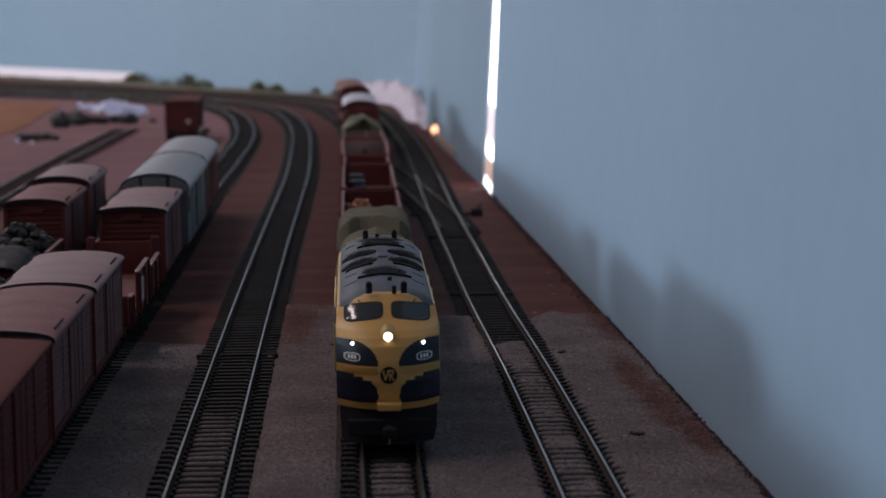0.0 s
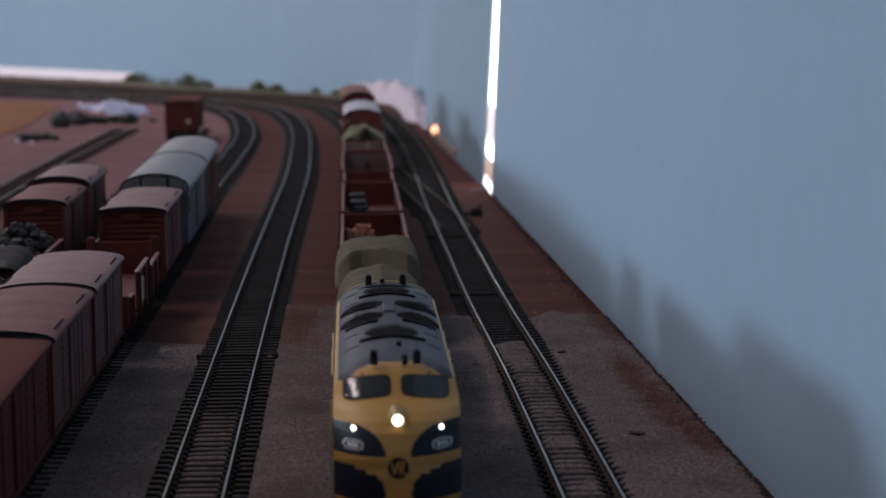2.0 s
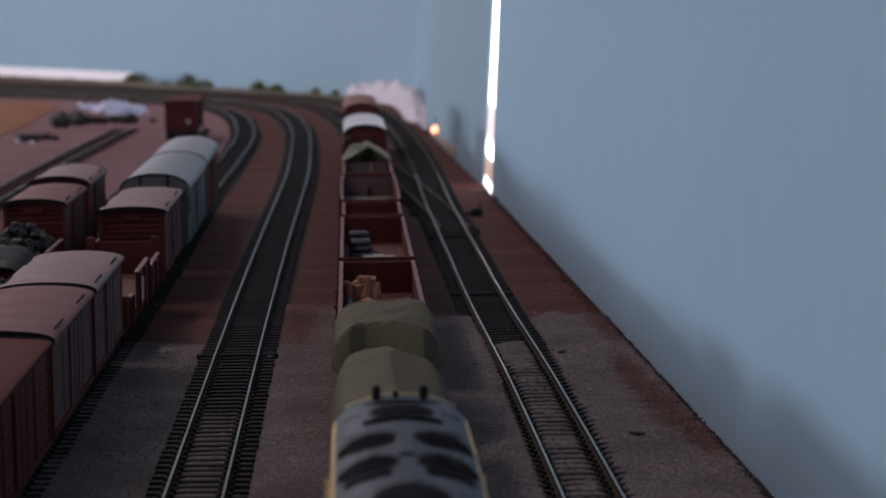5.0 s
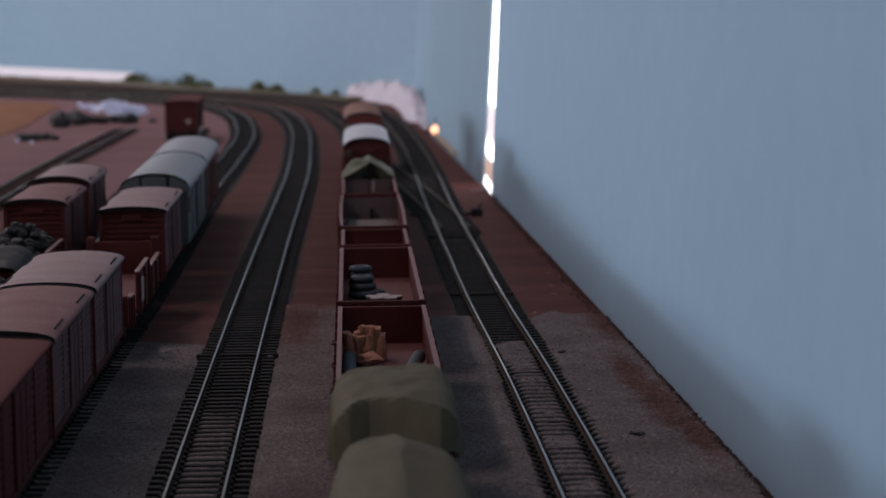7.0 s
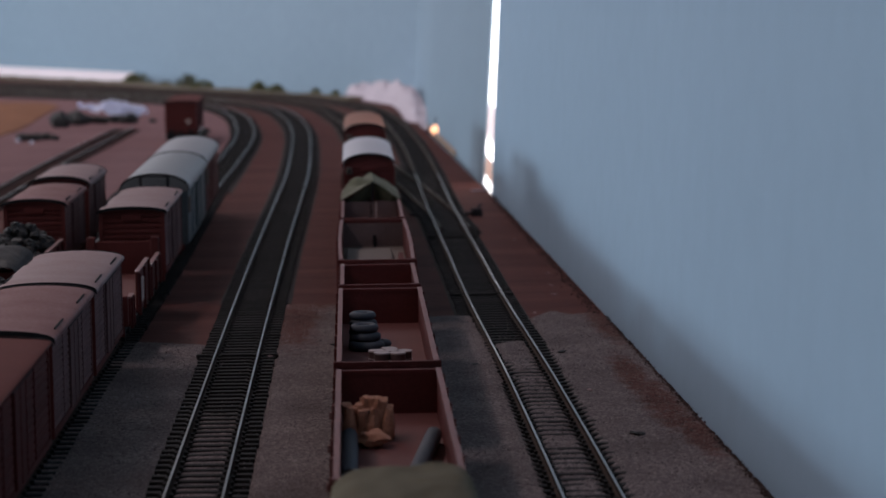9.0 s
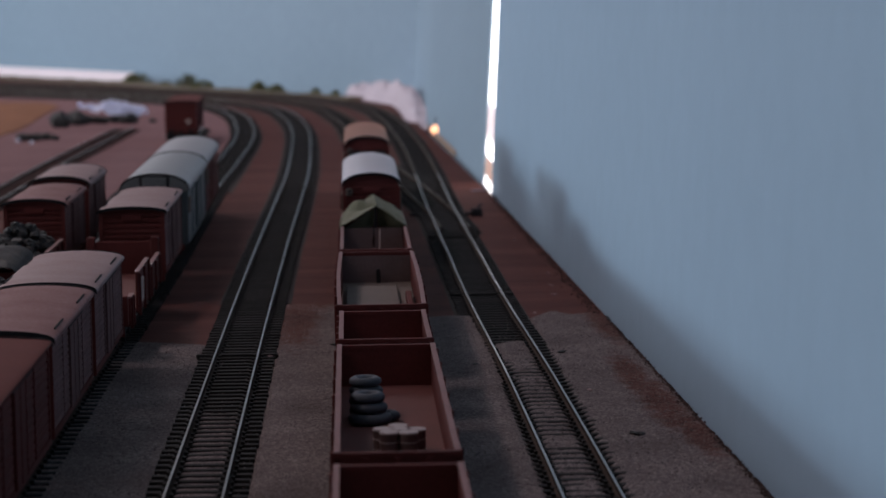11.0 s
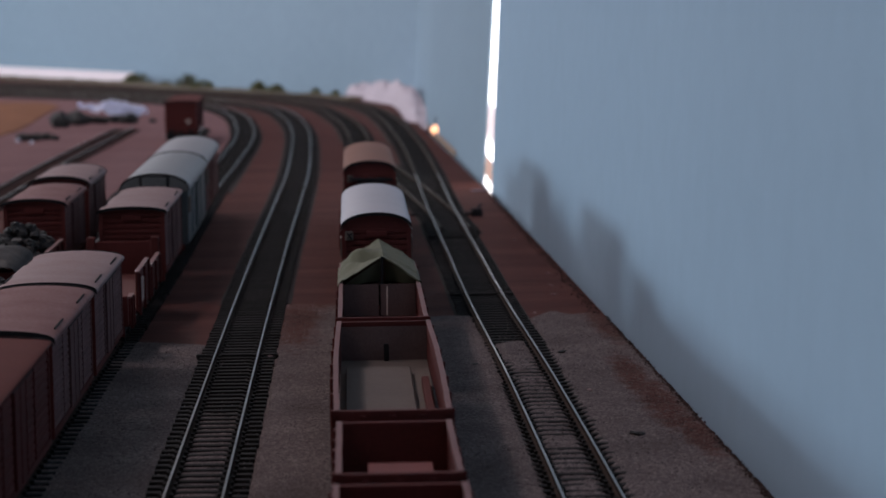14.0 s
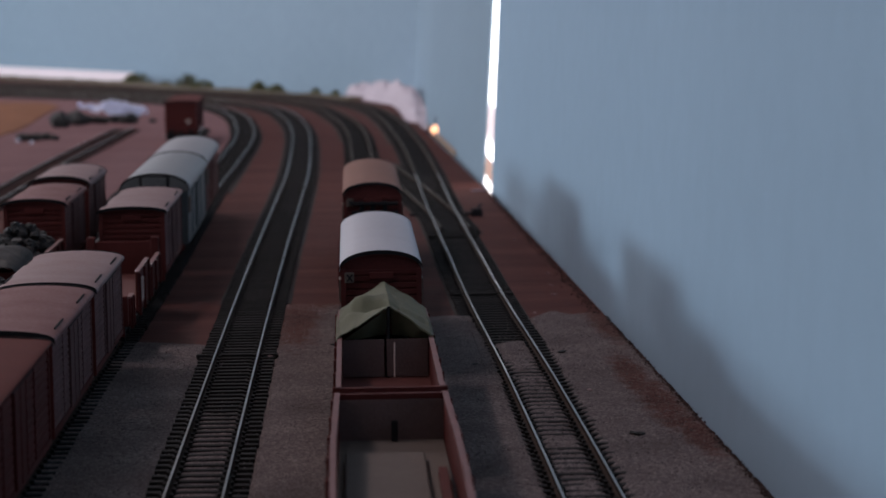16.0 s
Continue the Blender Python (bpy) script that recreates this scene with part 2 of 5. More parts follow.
def cyl(bm, p, q, r, n=14, r2=None):
    p, q = Vector(p), Vector(q)
    d = q - p
    m = Matrix.Translation((p + q) / 2) @ d.to_track_quat("Z", "Y").to_matrix().to_4x4()
    bmesh.ops.create_cone(bm, cap_ends=True, segments=n, radius1=r, radius2=r if r2 is None else r2, depth=d.length, matrix=m)
    return bm


def loft(bm, rings, closed=True, caps=True):
    """Joins rings of equally many points."""
    vs = [[bm.verts.new(p) for p in ring] for ring in rings]
    n = len(vs[0])
    for a, b in zip(vs, vs[1:]):
        for i in range(n if closed else n - 1):
            j = (i + 1) % n
            bm.faces.new((a[i], a[j], b[j], b[i]))
    if caps and closed:
        bm.faces.new(list(reversed(vs[0])))
        bm.faces.new(vs[-1])
    bmesh.ops.recalc_face_normals(bm, faces=bm.faces)
    return bm


def smooth(ob, angle=40):
    for p in ob.data.polygons:
        p.use_smooth = True
    ob.data.set_sharp_from_angle(angle=radians(angle))
    return ob


def spline(pts, step):
    """Even points along a smooth curve through pts (x, y)."""
    P = [Vector((*p, 0)) for p in pts]
    P = [P[0] * 2 - P[1]] + P + [P[-1] * 2 - P[-2]]
    fine = []
    for a, b, c, d in zip(P, P[1:], P[2:], P[3:]):
        for k in range(24):
            u = k / 24
            fine.append(0.5 * (2 * b + (c - a) * u + (2 * a - 5 * b + 4 * c - d) * u * u + (3 * b - a - 3 * c + d) * u ** 3))
    fine.append(P[-2])
    out, left = [fine[0]], step
    for a, b in zip(fine, fine[1:]):
        seg = (b - a).length
        at = 0.0
        while seg - at >= left:
            at += left
            out.append(a.lerp(b, at / seg))
            left = step
        left -= seg - at
    return out


def grid(x0, x1, y0, y1, nx, ny, height):
    bm = bmesh.new()
    vs = [[bm.verts.new((x0 + (x1 - x0) * i / nx, y0 + (y1 - y0) * j / ny, 0)) for i in range(nx + 1)] for j in range(ny + 1)]
    for row in vs:
        for v in row:
            v.co.z = height(v.co.x, v.co.y)
    for j in range(ny):
        for i in range(nx):
            bm.faces.new((vs[j][i], vs[j][i + 1], vs[j + 1][i + 1], vs[j + 1][i]))
    return bm


def prism(outline, z0, z1):
    """An upright solid over an outline of (x, y)."""
    return loft(bmesh.new(), [[(x, y, z0) for x, y in outline], [(x, y, z1) for x, y in outline]])


# ---- the room ----
def room():
    T = 0.08
    x0, x1, y0, y1, z0, z1 = -2.6, 1.6, -1.6, 5.4, -1.0, 1.42
    tagged(part("floor", boxed(x0, x1, y0, y1, z0 - T, z0), M["floor"]), "dark carpeted floor of the room", "floor", kind="structure")
    tagged(part("ceiling", boxed(x0, x1, y0, y1, z1, z1 + T), M["plaster"]), "plain off-white plaster ceiling", "ceiling", kind="structure")
    for n, b in (("wall_east", (x1, x1 + T, y0, y1, z0, z1)), 
                 ("wall_north", (x0 - T, x1 + T, y1, y1 + T, z0, z1)), ("wall_south", (x0 - T, x1 + T, y0 - T, y0, z0, z1))):
        tagged(part(n, boxed(*b), M["plaster"]), "plain off-white plaster wall of the room", "wall", kind="structure")
    holes = ((0.38, 1.52, 0.20, 0.52), (3.06, 4.34, 0.06, 0.94))
    bm = bmesh.new()
    ya = y0
    for a, b2, c, d in holes:
        box(bm, x0 - T, x0, ya, a, z0, z1)
        box(bm, x0 - T, x0, a, b2, z0, c)
        box(bm, x0 - T, x0, a, b2, d, z1)
        ya = b2
    box(bm, x0 - T, x0, ya, y1, z0, z1)
    tagged(part("wall_west", bm, M["plaster"]), "off-white plaster wall with two windows", "wall", kind="structure")
    for k, (a, b2, c, d) in enumerate(holes):
        w = thing("window_%d" % (k + 1), "white timber window with a clear pane", "window", kind="structure")
        for n, q in (("window_sill", (a, b2, c, c + 0.03)), ("window_head", (a, b2, d - 0.03, d)), ("window_jamb", (a, a + 0.03, c + 0.03, d - 0.03)), ("window_jamb", (b2 - 0.03, b2, c + 0.03, d - 0.03))):
            part(n, boxed(x0 - 0.07, x0 - 0.02, *q), M["plaster"], w)
        p = part("pane", boxed(x0 - 0.060, x0 - 0.056, a + 0.03, b2 - 0.03, c + 0.03, d - 0.03), M["paneglass"], w)
        p.visible_shadow = False
    for x, y in ((-0.95, 0.75), (-0.8, 2.9)):
        f = thing("ceiling_light", "white batten ceiling light with a diffuser", "ceiling light", pose(x, y, 0))
        part("frame", boxed(-0.16, 0.16, -0.62, 0.62, 1.395, 1.42, 0.004), M["plaster"], f)
        part("diffuser", boxed(-0.15, 0.15, -0.60, 0.60, 1.380, 1.395, 0.003), M["diffuser"], f)


def baseboard():
    outline = [(-1.3, 0.42), (0.1215, 0.42), (0.118, 0.644), (0.1135, 0.881), (0.1055, 1.28), (0.0965, 1.63), (0.086, 1.97), (0.0735, 2.40),
               (0.064, 2.82), (0.015, 2.99), (-0.059, 3.11), (-0.132, 3.245), (-0.209, 3.355), (-0.327, 3.58), (-0.447, 3.74), (-0.60, 3.96), (-1.3, 4.9)]
    ob = part("baseboard", prism(outline, -0.018, 0.0), M["board"])
    tagged(ob, "red-brown painted plywood baseboard of the layout", "baseboard", kind="structure")
    legs = [(-1.2, 0.5), (0.0, 0.5), (-1.2, 2.6), (-0.02, 2.6)]
    tr = thing("trestle_frame", "plain timber trestle frame under the layout", "table frame", kind="structure")
    for x, y in legs:
        part("leg", boxed(x - 0.03, x + 0.03, y - 0.03, y + 0.03, -1.0, -0.018), M["edge"], tr)


def strip(pts, half, z0, z1, name, material, label):
    c = spline(pts, 0.03)
    bm = bmesh.new()
    rings = []
    for i, p in enumerate(c):
        d = (c[min(i + 1, len(c) - 1)] - c[max(i - 1, 0)]).normalized()
        s = Vector((d.y, -d.x, 0))
        w = half * (1 + 0.05 * noise.noise((p.x * 40, p.y * 40, half)))
        rings.append([p - s * (w + 0.003) + Vector((0, 0, z0)), p - s * w + Vector((0, 0, z1)), p + s * w + Vector((0, 0, z1)),
                      p + s * (w + 0.003) + Vector((0, 0, z0))])
    loft(bm, rings)
    return tagged(part(name, bm, material), label, "track bed", kind="structure")


RAIL = [(-0.0010, 0.0), (0.0010, 0.0), (0.0010, 0.0004), (0.0003, 0.0007), (0.0003, 0.0017), (0.00042, 0.0019), (0.00042, 0.0023),
        (-0.00042, 0.0023), (-0.00042, 0.0019), (-0.0003, 0.0017), (-0.0003, 0.0007), (-0.0010, 0.0004)]
HEAD = [(-0.00040, 0.0023), (0.00040, 0.0023), (0.00040, 0.00236), (0.0003, 0.00248), (-0.0003, 0.00248), (-0.00040, 0.00236)]


def sleeper_mesh():
    bm = boxed(-0.0148, 0.0148, -0.00145, 0.00145, 0.0, 0.0019, 0.0002)
    for s in (-1, 1):
        for o in (-0.0015, 0.0015):
            box(bm, s * 0.00825 + o - 0.0006, s * 0.00825 + o + 0.0006, -0.0009, 0.0009, 0.0019, 0.0028)
    me = bpy.data.meshes.new("sleeper")
    bm.to_mesh(me)
    bm.free()
    me.materials.append(M["sleeper"])
    return me


SLEEPER = sleeper_mesh()
TIE = 0.0076
GAUGE = 0.0083                                 # half the distance between rail centres


def track(pts, label, single_to=1.7, sink=0.0, dull_from=9.0, sleeper="sleeper"):
    """A flexible-track line: two rails and its sleepers."""
    t = thing("railway_track", label, "track", kind="structure")
    c = spline(pts, 0.012)
    for s in (-1, 1):
        rings, heads = [], []
        for i, p in enumerate(c):
            d = (c[min(i + 1, len(c) - 1)] - c[max(i - 1, 0)]).normalized()
            n = Vector((d.y, -d.x, 0))
            rings.append([p + n * (s * GAUGE + u) + Vector((0, 0, 0.002 + v)) for u, v in RAIL])
            heads.append([p + n * (s * GAUGE + u) + Vector((0, 0, 0.002 + v)) for u, v in HEAD])
        r = part("rail", loft(bmesh.new(), rings), M["rust"], t)
        cut = len([p for p in c if p.y < dull_from])
        if cut > 1:
            part("rail_head", loft(bmesh.new(), heads[:cut]), M["rail"], r, "worn bright rail top")
        if cut < len(c) - 1:
            part("rail_head", loft(bmesh.new(), heads[max(cut - 1, 0):]), M["dullrail"], r, "dull dusty rail top")
    pos = spline(pts, TIE)
    verts, faces = [], []
    sv = [v.co.copy() for v in SLEEPER.vertices]
    sf = [tuple(p.vertices) for p in SLEEPER.polygons]
    for i, p in enumerate(pos):
        d = (pos[min(i + 1, len(pos) - 1)] - pos[max(i - 1, 0)]).normalized()
        a = math.atan2(-d.x, d.y)
        m = Matrix.Translation((p.x + random.uniform(-0.0003, 0.0003), p.y, sink + 0.0001)) @ Matrix.Rotation(a + random.uniform(-0.012, 0.012), 4, "Z")
        if p.y < single_to:
            ob = new("sleeper", SLEEPER)
            ob.parent = t
            ob.matrix_basis = m
        else:
            k = len(verts)
            verts += [m @ v for v in sv]
            faces += [tuple(k + j for j in f) for f in sf]
    if verts:
        me = bpy.data.meshes.new("far_sleepers")
        me.from_pydata(verts, [], faces)
        me.materials.append(M[sleeper])
        o = new("far_sleepers", me)
        o.parent = t
        tagged(o, kind="stuff")
    return t


TRACK_A = [(-0.0456, 0.44), (-0.0456, 0.9), (-0.0445, 1.236), (-0.042, 1.57), (-0.041, 1.81), (-0.045, 2.145), (-0.052, 2.363), (-0.066, 2.56),
           (-0.09, 2.75), (-0.154, 2.94), (-0.25, 3.09), (-0.36, 3.22), (-0.52, 3.37), (-0.75, 3.55)]
TRACK_C = [(-0.1045, 0.44), (-0.1045, 0.8), (-0.1025, 1.2), (-0.1035, 1.62), (-0.1005, 1.88), (-0.1, 2.2), (-0.109, 2.4), (-0.125, 2.6),
           (-0.155, 2.77), (-0.21, 2.92), (-0.3, 3.05), (-0.45, 3.2), (-0.7, 3.38)]
TRACK_T = [(0.0103, 0.44), (0.0103, 1.0), (0.0103, 1.6), (0.0095, 1.9), (0.0072, 2.2), (0.0, 2.4), (-0.009, 2.53), (-0.032, 2.757), (-0.065, 2.9),
           (-0.12, 3.03), (-0.2, 3.15), (-0.32, 3.30), (-0.5, 3.47), (-0.75, 3.66)]
TRACK_B = [(0.0657, 0.44), (0.0655, 0.65), (0.0645, 0.79), (0.0638, 0.852), (0.0626, 0.922), (0.0611, 1.004), (0.0599, 1.10), (0.0591, 1.22), (0.0581, 1.335), (0.0571, 1.45),
           (0.0566, 1.57), (0.0569, 1.74), (0.0562, 1.92), (0.0533, 2.13), (0.0445, 2.44), (0.028, 2.7), (-0.005, 2.88), (-0.06, 3.04), (-0.15, 3.17), (-0.27, 3.33), (-0.45, 3.54), (-0.75, 3.8)]
TRACK_E = [(-0.1525, 0.9), (-0.1525, 1.3), (-0.154, 1.8), (-0.158, 2.4)]
TRACK_F = [(-0.252, 1.2), (-0.2465, 1.65), (-0.243, 1.94), (-0.231, 2.41)]
TRACK_X = [(0.0605, 1.36), (0.057, 1.45), (0.0495, 1.56), (0.0405, 1.68), (0.031, 1.79), (0.025, 1.87)]


def tracks():
    strip([(-0.0452, 1.07), (-0.0445, 1.236)] + TRACK_A[3:], 0.0136, 0.0, 0.0009, "track_bed", M["underlay"], "dark smooth underlay beneath the curved track")
    strip([(-0.1015, 1.66), (-0.1005, 1.88)] + TRACK_C[5:], 0.0136, 0.0, 0.0009, "track_bed", M["underlay"], "dark smooth underlay beneath the inner curved track")
    strip([p for p in TRACK_B if 1.0 < p[1] < 2.2], 0.0130, 0.0, 0.0010, "track_bed", M["underlay"], "dark smooth underlay beneath the outer track")
    strip(TRACK_X, 0.0134, 0.0, 0.0006, "track_bed", M["underlay"], "dark underlay beneath the crossover")
    strip([(0.0530, 2.14)] + [p for p in TRACK_B if p[1] > 2.4], 0.0150, 0.0, 0.0009, "track_bed", M["farbed"], "grey far ballast under the outer curve")
    strip(TRACK_T[4:], 0.0138, 0.0, 0.0008, "track_bed", M["farbed"], "grey far ballast under the curve")
    track(TRACK_A, "nickel silver rails on black sleepers, curving away beside the sidings")
    track(TRACK_C, "nickel silver siding track under a rake of goods wagons")
    track(TRACK_T, "nickel silver running track half sunk in grey gravel", sink=-0.0004, dull_from=1.9)
    track(TRACK_B, "nickel silver track beside the blue backdrop, gravel between its sleepers", sink=-0.0003, dull_from=1.75)
    track(TRACK_E, "siding track under parked red vans")
    track(TRACK_F, "short siding track ending on bare brown board", single_to=1.0, sleeper="dustsleeper")
    track(TRACK_X, "crossover track between the two running tracks", single_to=1.9, dull_from=1.0)


def wall_board(name, pts, z0, z1, thick, material, label, lean=0.0):
    """An upright board that follows pts (x, y); its thickness lies to the right of the way."""
    n = len(pts)
    nrm = []
    for i in range(n):
        a, b = Vector(pts[max(i - 1, 0)]), Vector(pts[min(i + 1, n - 1)])
        d = (b - a).normalized()
        nrm.append(Vector((d.y, -d.x)))
    outline = [tuple(p) for p in pts] + [tuple(Vector(p) + k * thick) for p, k in reversed(list(zip(pts, nrm)))]
    bm = prism(outline, z0, z1)
    for v in bm.verts:
        v.co.x += lean * v.co.z
    return tagged(part(name, bm, material), label, "backdrop", kind="structure")


def backdrops():
    near = [(0.1285, 0.30), (0.1225, 0.644), (0.1175, 0.881), (0.1095, 1.28), (0.0997, 1.652)]
    wall_board("backdrop_near", near, -0.10, 0.62, 0.004, M["sky"], "plain sky-blue painted backdrop board beside the track", 0.05)
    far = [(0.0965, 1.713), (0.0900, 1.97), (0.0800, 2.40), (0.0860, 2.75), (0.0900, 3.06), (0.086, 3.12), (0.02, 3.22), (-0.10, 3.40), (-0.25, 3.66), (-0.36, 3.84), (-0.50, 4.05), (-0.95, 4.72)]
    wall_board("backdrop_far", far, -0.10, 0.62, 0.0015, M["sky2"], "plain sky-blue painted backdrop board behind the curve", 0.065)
    # Glowing bands added behind the gap in place of the lit space there.
    gap = thing("light_gap", "glowing banded panel behind the gap between two backdrop boards", "light gap", kind="structure")
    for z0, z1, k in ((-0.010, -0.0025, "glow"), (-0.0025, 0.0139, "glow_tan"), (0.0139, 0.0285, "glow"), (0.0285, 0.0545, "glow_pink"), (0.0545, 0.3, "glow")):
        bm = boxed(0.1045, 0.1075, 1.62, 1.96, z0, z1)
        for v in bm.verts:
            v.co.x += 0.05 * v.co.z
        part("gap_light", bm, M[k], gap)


def travelled(t):
    return 0.06801 * t + 0.00012 * t * t


def line_x(y):
    for (xa, ya), (xb, yb) in zip(TRACK_T, TRACK_T[1:]):
        if ya <= y <= yb:
            return xa + (xb - xa) * (y - ya) / (yb - ya)
    return TRACK_T[0][0]


def on_line(y):
    a, b = line_x(y - 0.05), line_x(y + 0.05)
    return pose((a + b) / 2, y, RT, 0, 0, -math.degrees(math.atan2(b - a, 0.1)))


# ---- rolling stock ----
WHEELS = []


def wheelset(parent, y, r=0.0052):
    bm = cyl(bmesh.new(), (-0.0115, 0, 0), (0.0115, 0, 0), 0.0011, 8)
    for s in (-1, 1):
        cyl(bm, (s * 0.0072, 0, 0), (s * 0.0096, 0, 0), r, 20)
        cyl(bm, (s * 0.0066, 0, 0), (s * 0.0072, 0, 0), r + 0.0007, 20)
        cyl(bm, (s * 0.0096, 0, 0), (s * 0.0099, 0, 0), r * 0.5, 12)
    ob = part("wheelset", bm, M["black"], parent)
    ob.matrix_basis = pose(0, y, r)
    WHEELS.append((ob, y, r))


def bogie(parent, y):
    bm = bmesh.new()
    for s in (-1, 1):
        box(bm, s * 0.0118 - 0.0008, s * 0.0118 + 0.0008, y - 0.0135, y + 0.0135, 0.0052, 0.0082, 0.0003)
        for o in (-0.010, 0.010):
            box(bm, s * 0.0122 - 0.0009, s * 0.0122 + 0.0009, y + o - 0.0022, y + o + 0.0022, 0.0032, 0.0068, 0.0003)
    box(bm, -0.0118, 0.0118, y - 0.003, y + 0.003, 0.0058, 0.0085, 0.0003)
    b = part("bogie", bm, M["black"], parent)
    for o in (-0.010, 0.010):
        wheelset(b, y + o)


def running_gear(v, L, bogies):
    h = L / 2
    part("underframe", box(box(boxed(-0.0075, -0.0055, -h + 0.002, h - 0.002, 0.007, 0.0105), 0.0055, 0.0075, -h + 0.002, h - 0.002, 0.007, 0.0105),
                           -0.014, 0.014, -h, h, 0.0102, 0.0112), M["black"], v)
    if bogies:
        for s in (-1, 1):
            bogie(v, s * (h - 0.027))
    else:
        for s in (-1, 1):
            y = s * (h - 0.02)
            for k in (-1, 1):
                bm = boxed(k * 0.0112 - 0.0006, k * 0.0112 + 0.0006, y - 0.0045, y + 0.0045, 0.0035, 0.0105, 0.0004)
                box(bm, k * 0.0118 - 0.0006, k * 0.0118 + 0.0006, y - 0.009, y + 0.009, 0.0078, 0.0090, 0.0003)
                part("axlebox", bm, M["black"], v)
            wheelset(v, y)
    for s in (-1, 1):
        bm = boxed(-0.0012, 0.0012, min(s * h, s * (h + 0.0045)), max(s * h, s * (h + 0.0045)), 0.0068, 0.0092, 0.0003)
        box(bm, -0.0026, 0.0026, min(s * (h + 0.0045), s * (h + 0.0065)), max(s * (h + 0.0045), s * (h + 0.0065)), 0.0062, 0.0094, 0.0005)
        part("coupler", bm, M["black"], v)
        part("headstock", boxed(-0.0145, 0.0145, min(s * h, s * (h - 0.0015)), max(s * h, s * (h - 0.0015)), 0.0068, 0.0108, 0.0002), M["red"], v)


def open_wagon(label, L, top=0.0255, W=0.0312, bogies=True, bow=0.0, ribs=7, group="", floor_mat="redfloor", door_bands=False, end_mat=""):
    v = thing("open_wagon", label, "wagon", group=group)
    h, w, t = L / 2, W / 2, 0.0011
    running_gear(v, L, bogies)
    part("floor", boxed(-w + t, w - t, -h + t, h - t, 0.0112, 0.0124), M[floor_mat], v)
    for s in (-1, 1):
        rings = []
        n = 16
        for i in range(n + 1):
            y = -h + L * i / n
            b = bow * math.sin(math.pi * i / n) + 0.00015 * noise.noise((y * 90, s * 3.0, L * 50))
            x = s * (w + b)
            rings.append([(x - s * t, y, 0.0112), (x, y, 0.0105), (x, y, top), (x - s * t, y, top)])
        part("side", loft(bmesh.new(), rings), M["red"], v)
        rings = [[(p[0] + s * q, p[1], top + z) for q, z in ((-0.00025, 0.0), (0.00025, 0.0), (0.00025, 0.0006), (-0.00025, 0.0006))] for p in [Vector(r[2]) for r in rings]]
        rings = [[(r[0][0] - s * t, r[0][1], r[0][2]), r[1], r[2], (r[3][0] - s * t, r[3][1], r[3][2])] for r in rings]
        part("capping", loft(bmesh.new(), rings), M["redtop"], v, "worn paler top edge")
        for i in range(ribs):
            y = -h + 0.006 + (L - 0.012) * i / (ribs - 1)
            b = bow * math.sin(math.pi * (y + h) / L)
            part("rib", boxed(min(s * (w + b), s * (w + b + 0.0012)), max(s * (w + b), s * (w + b + 0.0012)), y - 0.0011, y + 0.0011, 0.0105, top - 0.0004, 0.0002), M["red"], v)
            if door_bands and i % 2:
                part("latch", boxed(min(s * (w + 0.0012), s * (w + 0.0022)), max(s * (w + 0.0012), s * (w + 0.0022)), y - 0.0006, y + 0.0006, 0.0165, 0.0185), M["redtop"], v)
        y0, y1 = (h - t, h) if s > 0 else (-h, -h + t)
        part("end", box(boxed(-w + 0.0003, w - 0.0003, y0, y1, 0.0105, top - 0.0002), -w - 0.0004, w + 0.0004, y0 - 0.0003, y1 + 0.0003, top - 0.0010, top + 0.0003), M["red"], v)
        if end_mat:
            y2 = s * (h - t - 0.0003)
            part("end_lining", boxed(-w + t, w - t, y2 - 0.0003, y2 + 0.0003, 0.0124, top - 0.0014), M[end_mat], v, "dusty grey-brown inner end lining")
        for x in (-0.008, 0.0, 0.008):
            part("end_stanchion", boxed(x - 0.0008, x + 0.0008, min(s * h, s * (h + 0.001)), max(s * h, s * (h + 0.001)), 0.0105, top - 0.001), M["red"], v)
    return v


